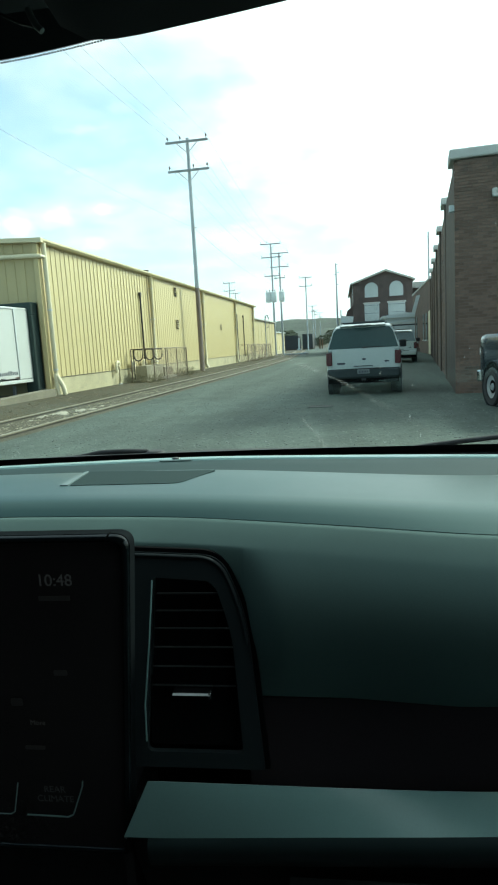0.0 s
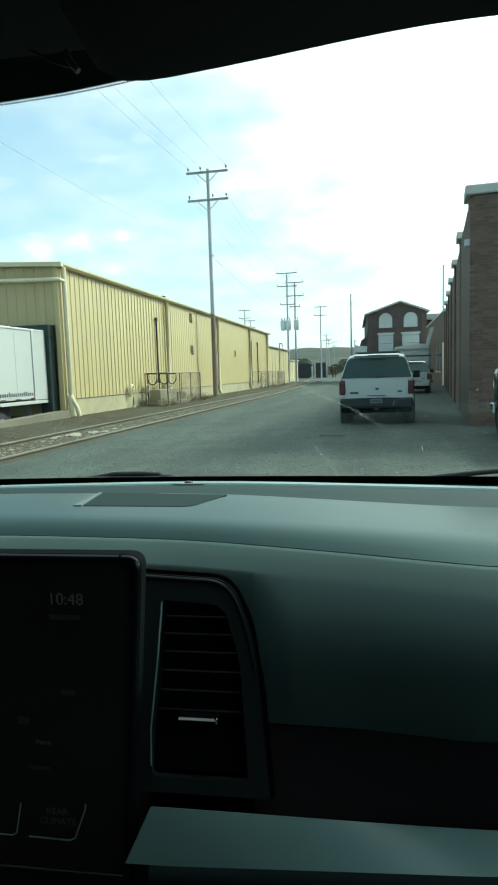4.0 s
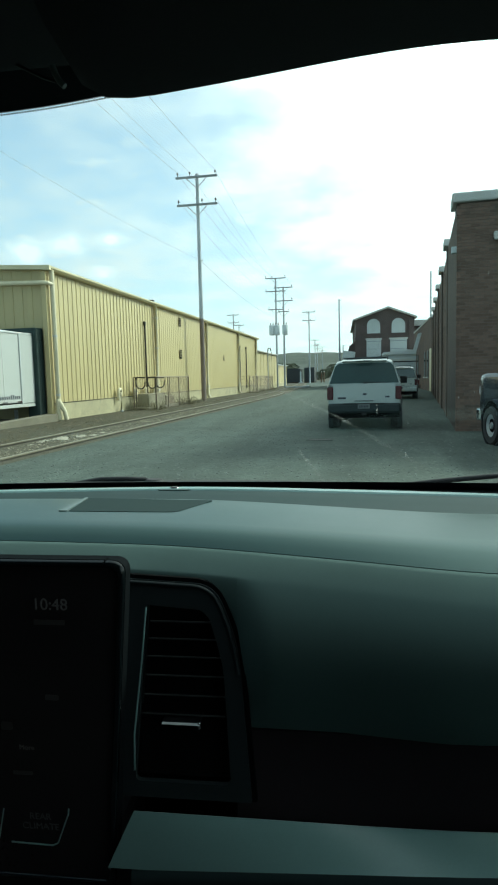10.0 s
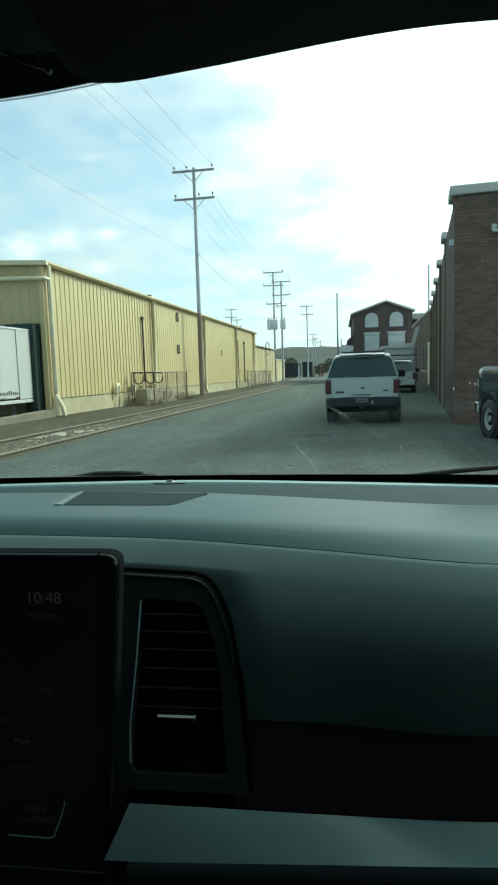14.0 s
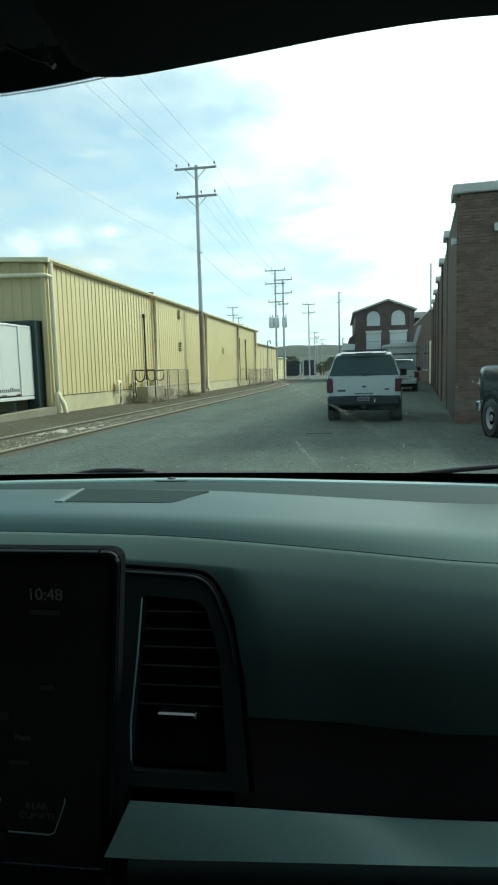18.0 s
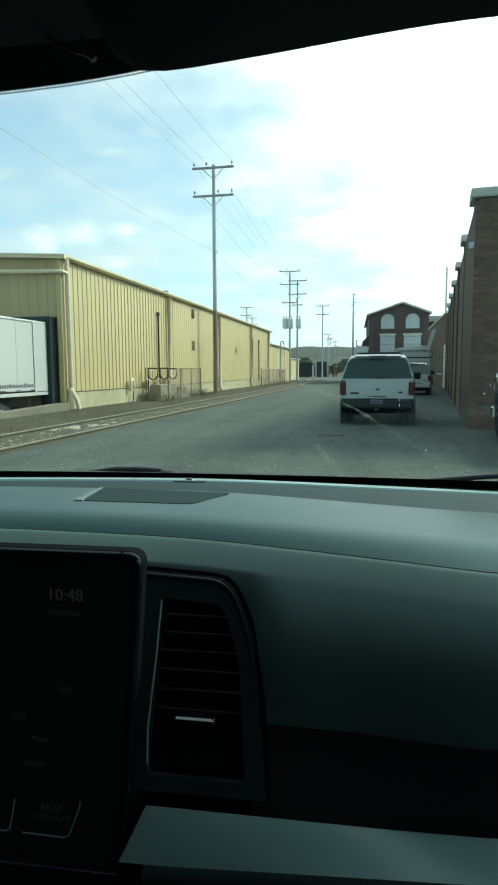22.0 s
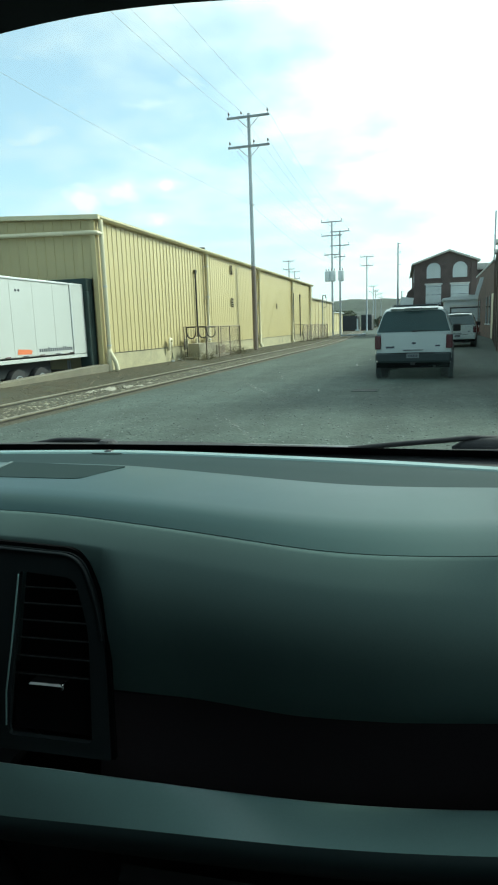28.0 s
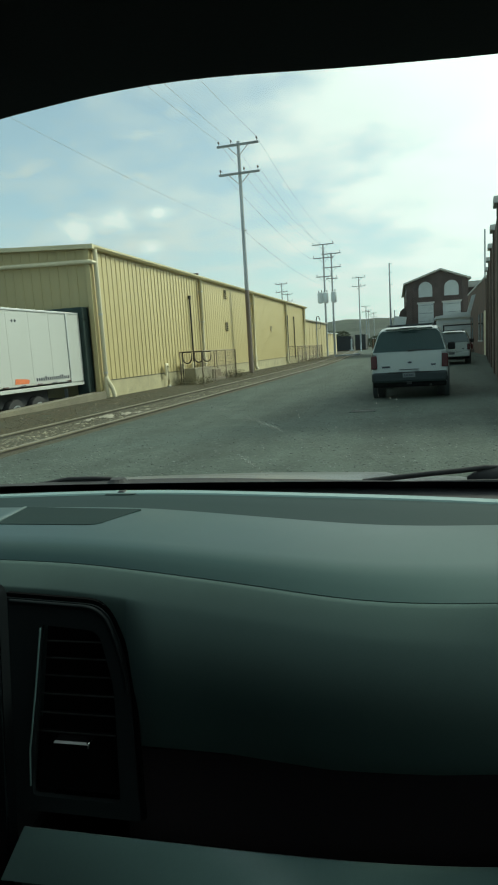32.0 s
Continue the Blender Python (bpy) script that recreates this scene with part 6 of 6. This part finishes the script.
part("arm_cap", Shape().lathe([(0.004, -0.09), (0.020, -0.065), (0.031, -0.02), (0.033, 0.02), (0.026, 0.06), (0.005, 0.095)], 14, (0.53, 1.715, 1.192), "x"), "black_rubber", w, "rounded black cap over the wiper arm", 60)


def glass_point(x, t):
    """t from 0 at the base to 1 at the top."""
    bow = 0.06 * ((x + 0.36) / 0.98) ** 2
    return (x * (1 - 0.08 * t) - 0.36 * 0.08 * t, 1.64 - bow + (0.56 - 1.64) * t, 1.18 + (1.79 - 1.18) * t + 0.03 * math.sin(math.pi * t))


gl = Shape().loft([[glass_point(-1.34 + 1.97 * i / 20, j / 12) for j in range(13)] for i in range(21)], False, False)
ws = part("windshield", gl, "windshield", car, "clear windshield with fine dust and chips", 60)
# ceramic band: solid top and rows of dots at its lower edge
def on_glass(x, t, lift=0.004):
    p = glass_point(x, t)
    return (p[0], p[1] - lift * 0.5, p[2] - lift)


band_low = smooth_line(((-1.34, 0.936), (-0.36, 0.9365), (-0.27, 0.9402), (-0.20, 0.9455), (-0.12, 0.954), (0.63, 0.985)), 0.04)
fr = Shape().loft([[on_glass(-1.34 + 0.02 * i, t) for t in (min(0.985, band_low(-1.34 + 0.02 * i) + 0.0030), 0.99, 1.0)] for i in range(100)], False, False)
band = part("ceramic_band", fr, "frit", car, "black ceramic band with a dotted edge")
dots = Shape()
for k, (t, r) in enumerate(((0.0030, 0.00125), (0.0006, 0.0012))):
    for i in range(310):
        x = -1.09 + 0.0031 * i + (0.00155 if k % 2 else 0)
        c = Vector(on_glass(x, t + band_low(x)))
        dots.add([(c.x + r * math.cos(a), c.y - r * 0.8 * math.sin(a), c.z + r * 0.55 * math.sin(a)) for a in [j * math.pi / 3 for j in range(6)]], [(0, 1, 2, 3, 4, 5)])
part("dots", dots, "frit", band)

low = Shape().loft([[on_glass(-1.34 + 0.06 * i, t, 0.003) for t in (-0.01, 0.03, 0.066)] for i in range(33)], False, False)
part("lower_band", low, "frit", band)

# dried smears and specks on the windshield
def through_glass(x, z):
    """The glass point on the sight line through (x, 1, z)."""
    best = min(((abs(1.48 + (z - 1.48) * glass_point(0, t)[1] - glass_point(0, t)[2]), t) for t in [i / 400 for i in range(400)]))[1]
    y = glass_point(0, best)[1]
    for _ in range(3):
        xx = x * y
        y = glass_point(xx, best)[1]
    return Vector((x * y, y - 0.004, 1.48 + (z - 1.48) * y - 0.002))


def smear(name, pts, width, mat, label):
    s = Shape()
    rows = []
    for k, (x, z) in enumerate(pts):
        w = width * (0.45 + 0.55 * math.sin(math.pi * (k + 0.5) / len(pts)))
        rows.append([through_glass(x + w * 0.4, z + w), through_glass(x - w * 0.4, z - w)])
    s.loft(rows, False, False)
    o = part(name, s, mat, ws, label)
    o.visible_shadow = False


def wobble_line(a, b, n, k, seed):
    r = random.Random(seed)
    return [(a[0] + (b[0] - a[0]) * i / n + r.uniform(-k, k), a[1] + (b[1] - a[1]) * i / n + r.uniform(-k, k)) for i in range(n + 1)]


smear("wiper_smear", wobble_line((-0.088, 1.4665), (0.000, 1.4245), 14, 0.0006, 1), 0.0020, "smear", "pale wiper smear")
smear("wiper_smear", wobble_line((0.000, 1.4245), (0.031, 1.406), 10, 0.0008, 2), 0.0022, "smear_thick", "pale wiper smear")
smear("wiper_smear", wobble_line((0.031, 1.406), (0.150, 1.332), 16, 0.0012, 2), 0.0034, "smear_faint", "pale wiper smear")
smear("wiper_smear", wobble_line((-0.056, 1.368), (-0.036, 1.343), 8, 0.0014, 3), 0.0026, "smear_thick", "pale wiper smear")
smear("wiper_smear", wobble_line((-0.036, 1.343), (-0.015, 1.316), 8, 0.0010, 5), 0.0036, "smear", "pale wiper smear")
smear("wiper_smear", wobble_line((0.140, 1.3725), (0.160, 1.3555), 5, 0.0006, 4), 0.0010, "smear", "pale wiper smear")
rs = random.Random(12)
for x, z, h in ((0.2286, 1.6357, 0.0020), (0.1963, 1.4604, 0.0010), (0.2205, 1.4537, 0.0012), (0.1137, 1.4097, 0.0010), (0.1101, 1.3600, 0.0030),
                (0.1263, 1.3330, 0.0028), (0.0668, 1.4300, 0.0040), (0.0655, 1.4400, 0.0016), (0.2120, 1.4560, 0.0008), (0.1890, 1.4480, 0.0007)):
    smear("speck", [(x, z + h), (x + rs.uniform(-0.001, 0.001), z), (x + rs.uniform(-0.001, 0.001), z - h)], 0.0010, "speck", "")

# headliner, sun visor, pillars and the shell that closes the cabin
def liner_profile(x):
    return [(0.585, 1.775), (0.57, 1.772), (0.52, 1.785), (0.40, 1.80), (0.0, 1.83), (-1.0, 1.84), (-2.4, 1.80)]


part("headliner", sweep(liner_profile, [x for x in xs if x < 0.62]), "headliner", car, "dark cloth headliner", 40)
visor_z = smooth_line(((-0.20, 1.7005), (-0.16, 1.7030), (-0.115, 1.707), (-0.07, 1.711), (-0.01, 1.7175), (0.048, 1.7225), (0.10, 1.7240), (0.15, 1.7220), (0.22, 1.7160), (0.32, 1.7100), (0.60, 1.7080)), 0.05)
vis = Shape()
rows = []
for i in range(41):
    x = -0.197 + 0.785 * i / 40
    z = visor_z(x)
    e = 0.0
    if i < 3:
        e = 0.016 * (1 - math.sqrt(max(0.0, 1 - ((2.9 - i) / 2.9) ** 2)))
    rows.append([(x, 0.512, z + 0.022 + e), (x, 0.503, z + 0.008 + e), (x, 0.497, z + e), (x, 0.485, z + 0.002 + e), (x, 0.43, z + 0.018 + e * 0.6), (x, 0.33, 1.782), (x, 0.33, 1.80), (x, 0.5, z + 0.07)])
vis.loft(rows)
part("sun_visor", vis, "headliner", car, "folded dark cloth sun visor", 40)
part("headliner_piping", Shape().tube([(-0.322, 0.50, 1.783), (-0.312, 0.535, 1.782), (-0.291, 0.57, 1.776), (-0.259, 0.566, 1.758), (-0.242, 0.56, 1.750)], 0.0014, 6), "slat", car, "thin pale seam of the headliner", 60)
part("visor_clip", Shape().tube([(-0.246, 0.556, 1.763), (-0.244, 0.557, 1.756), (-0.240, 0.557, 1.749), (-0.236, 0.557, 1.745)], 0.0028, 8), "pale_edge", car, "small grey visor clip", 60)


def roof_ring(y, z):
    a, b = -1.40, 0.69
    return [(a, y, z - 0.10), (a + 0.03, y, z - 0.035), (a + 0.16, y, z), ((a + b) / 2, y, z + 0.025), (b - 0.16, y, z), (b - 0.03, y, z - 0.035), (b, y, z - 0.10),
            (b - 0.02, y, z - 0.13), (b - 0.10, y, z - 0.04), (a + 0.10, y, z - 0.04), (a + 0.02, y, z - 0.13)]


part("roof", Shape().loft([roof_ring(y, z) for y, z in ((-2.58, 1.81), (-2.45, 1.875), (-1.2, 1.92), (0.1, 1.915), (0.46, 1.885), (0.55, 1.855))]), "body_paint", car, "rounded grey roof", 40)
for x0, x1 in ((-1.42, -1.34), (0.63, 0.71)):
    part("door", Shape().box(x0, x1, -2.4, 1.25, 0.35, 1.02, 0.02), "black_matt", car, "dark door panel")
    part("sail_panel", Shape().box(x0 + 0.01, x1 - 0.01, 0.80, 1.25, 1.02, 1.20, 0.01), "black_matt", car)
    part("front_pillar", Shape().loft([[(x0 - 0.01, 1.50, 1.16), (x1, 1.50, 1.16), (x1, 1.40, 1.16), (x0 - 0.01, 1.40, 1.16)], [(x0 + 0.02, 0.60, 1.84), (x1, 0.60, 1.84), (x1, 0.50, 1.84), (x0 + 0.02, 0.50, 1.84)]]), "black_matt", car)
    part("middle_pillar", Shape().box(x0, x1, -0.55, -0.40, 1.0, 1.86), "black_matt", car)
    part("rear_pillar", Shape().box(x0, x1, -2.5, -2.0, 0.6, 1.86), "black_matt", car)
    # left and rear panes are out of view; their tint dims the dash
    sg = part("side_glass", Shape().box((x0 + x1) / 2 - 0.002, (x0 + x1) / 2 + 0.002, -0.40, 0.79, 1.01, 1.84), "dimmed_left_pane" if x0 < 0 else "side_pane", car, "side window")
    part("quarter_glass", Shape().box((x0 + x1) / 2 - 0.002, (x0 + x1) / 2 + 0.002, 0.795, 1.2, 1.19, 1.84), "dimmed_left_pane" if x0 < 0 else "side_pane", car, "side window")
    part("rear_side_glass", Shape().box((x0 + x1) / 2 - 0.002, (x0 + x1) / 2 + 0.002, -2.0, -0.55, 1.01, 1.84), "dimmed_rear_pane", car, "unseen rear side window darkened to cut light")
part("rear_wall", Shape().box(-1.40, 0.69, -2.56, -2.48, 0.4, 1.25).box(-1.37, 0.66, -2.56, -2.48, 1.75, 1.80), "black_matt", car)
# out of view, darkened to keep light off the dash face
part("rear_glass", Shape().box(-1.40, 0.69, -2.52, -2.515, 1.25, 1.75), "dimmed_rear_pane", car, "unseen rear window darkened to cut light")
part("floor_pan", Shape().box(-1.40, 0.69, -2.5, 1.3, 0.30, 0.36), "black_matt", car)
part("firewall", Shape().box(-1.34, 0.63, 1.20, 1.26, 0.35, 1.15), "black_matt", car)
part("engine_bay", Shape().box(-1.12, 0.41, 1.28, 2.92, 0.36, 0.86), "black_matt", car)
rows = []
for y, w, z0, z1, z2 in ((1.74, 1.055, 0.86, 0.98, 1.085), (2.5, 1.055, 0.84, 0.94, 1.03), (2.95, 1.02, 0.80, 0.87, 0.95), (3.05, 0.95, 0.74, 0.79, 0.87)):
    rows.append([(-0.355 + k * w, y, z) for k, z in ((-1, z0), (-0.995, z1), (-0.90, z2 - 0.015), (-0.62, z2), (-0.58, z2 + 0.012), (0, z2 + 0.02), (0.58, z2 + 0.012), (0.62, z2), (0.90, z2 - 0.015), (0.995, z1), (1, z0))])
part("hood", Shape().loft(rows), "body_paint", car, "grey hood with a raised middle", 35)
part("front_bumper", Shape().box(-1.40, 0.69, 2.80, 3.16, 0.36, 0.64, 0.06), "grey_paint", car)
grille = part("grille", Shape().box(-0.86, 0.15, 3.0, 3.07, 0.65, 0.84, 0.02), "black_matt", car, "dark front grille")
for i in range(5):
    part("grille_bar", Shape().box(-0.84, 0.13, 3.068, 3.082, 0.67 + i * 0.035, 0.682 + i * 0.035), "chrome", grille)
for x0, x1 in ((-1.33, -0.90), (0.19, 0.62)):
    part("headlight", Shape().box(x0, x1, 2.94, 3.075, 0.66, 0.82, 0.03), "clear_lamp", car)


def side_outline():
    """The body side seen square on, with its two wheel arches."""
    pts = [(-2.58, 0.46), (-2.05, 0.42)]
    for yc in (-1.5, 2.05):
        pts += [(yc - 0.48 * math.cos(a), 0.42 + 0.46 * math.sin(a)) for a in [math.pi * i / 12 for i in range(13)]]
    return pts + [(2.95, 0.46), (3.05, 0.60), (3.03, 0.78), (2.5, 0.86), (1.74, 0.93), (1.30, 1.01), (-2.50, 1.01), (-2.60, 0.90)]


for x0, x1, sx in ((-1.445, -1.415, -1), (0.705, 0.735, 1)):
    side = part("body_side", Shape().prism(side_outline(), "x", x0, x1), "body_paint", car, "grey body side with wheel arches")
    o = x0 if sx < 0 else x1
    part("lower_moulding", Shape().box(min(o, o + sx * 0.012), max(o, o + sx * 0.012), -0.98, 1.52, 0.50, 0.58), "grey_paint", side)
    for y in (1.18, -0.42, -1.10):
        part("door_seam", Shape().box(min(o, o + sx * 0.002), max(o, o + sx * 0.002), y - 0.004, y + 0.004, 0.60, 1.0), "gap", side)
    for y in (-0.22, -0.92):
        part("door_handle", Shape().box(min(o, o + sx * 0.035), max(o, o + sx * 0.035), y - 0.10, y + 0.10, 0.90, 0.935, 0.01), "chrome", side)
    part("belt_trim", Shape().box(min(o, o + sx * 0.006), max(o, o + sx * 0.006), -2.4, 1.25, 0.995, 1.012), "black_matt", side)
    mir = part("door_mirror", Shape().box(min(o + sx * 0.06, o + sx * 0.27), max(o + sx * 0.06, o + sx * 0.27), 0.90, 1.02, 1.04, 1.24, 0.03), "body_paint", car, "grey door mirror")
    part("mirror_arm", Shape().box(min(o - sx * 0.03, o + sx * 0.08), max(o - sx * 0.03, o + sx * 0.08), 0.94, 1.0, 1.06, 1.11), "black_matt", mir)
    part("tail_light", Shape().box(min(o - sx * 0.20, o + sx * 0.004), max(o - sx * 0.20, o + sx * 0.004), -2.64, -2.52, 0.72, 1.05, 0.02), "tail_red", car)
part("tail_panel", Shape().box(-1.43, 0.72, -2.62, -2.55, 0.62, 1.24, 0.02), "body_paint", car)
part("rear_bumper", Shape().box(-1.42, 0.71, -2.76, -2.50, 0.38, 0.62, 0.05), "grey_paint", car)
for x, sx in ((-1.28, -1), (0.57, 1)):
    for y in (2.05, -1.5):
        wheel(car, x, y, 0.40, 0.27, sx)
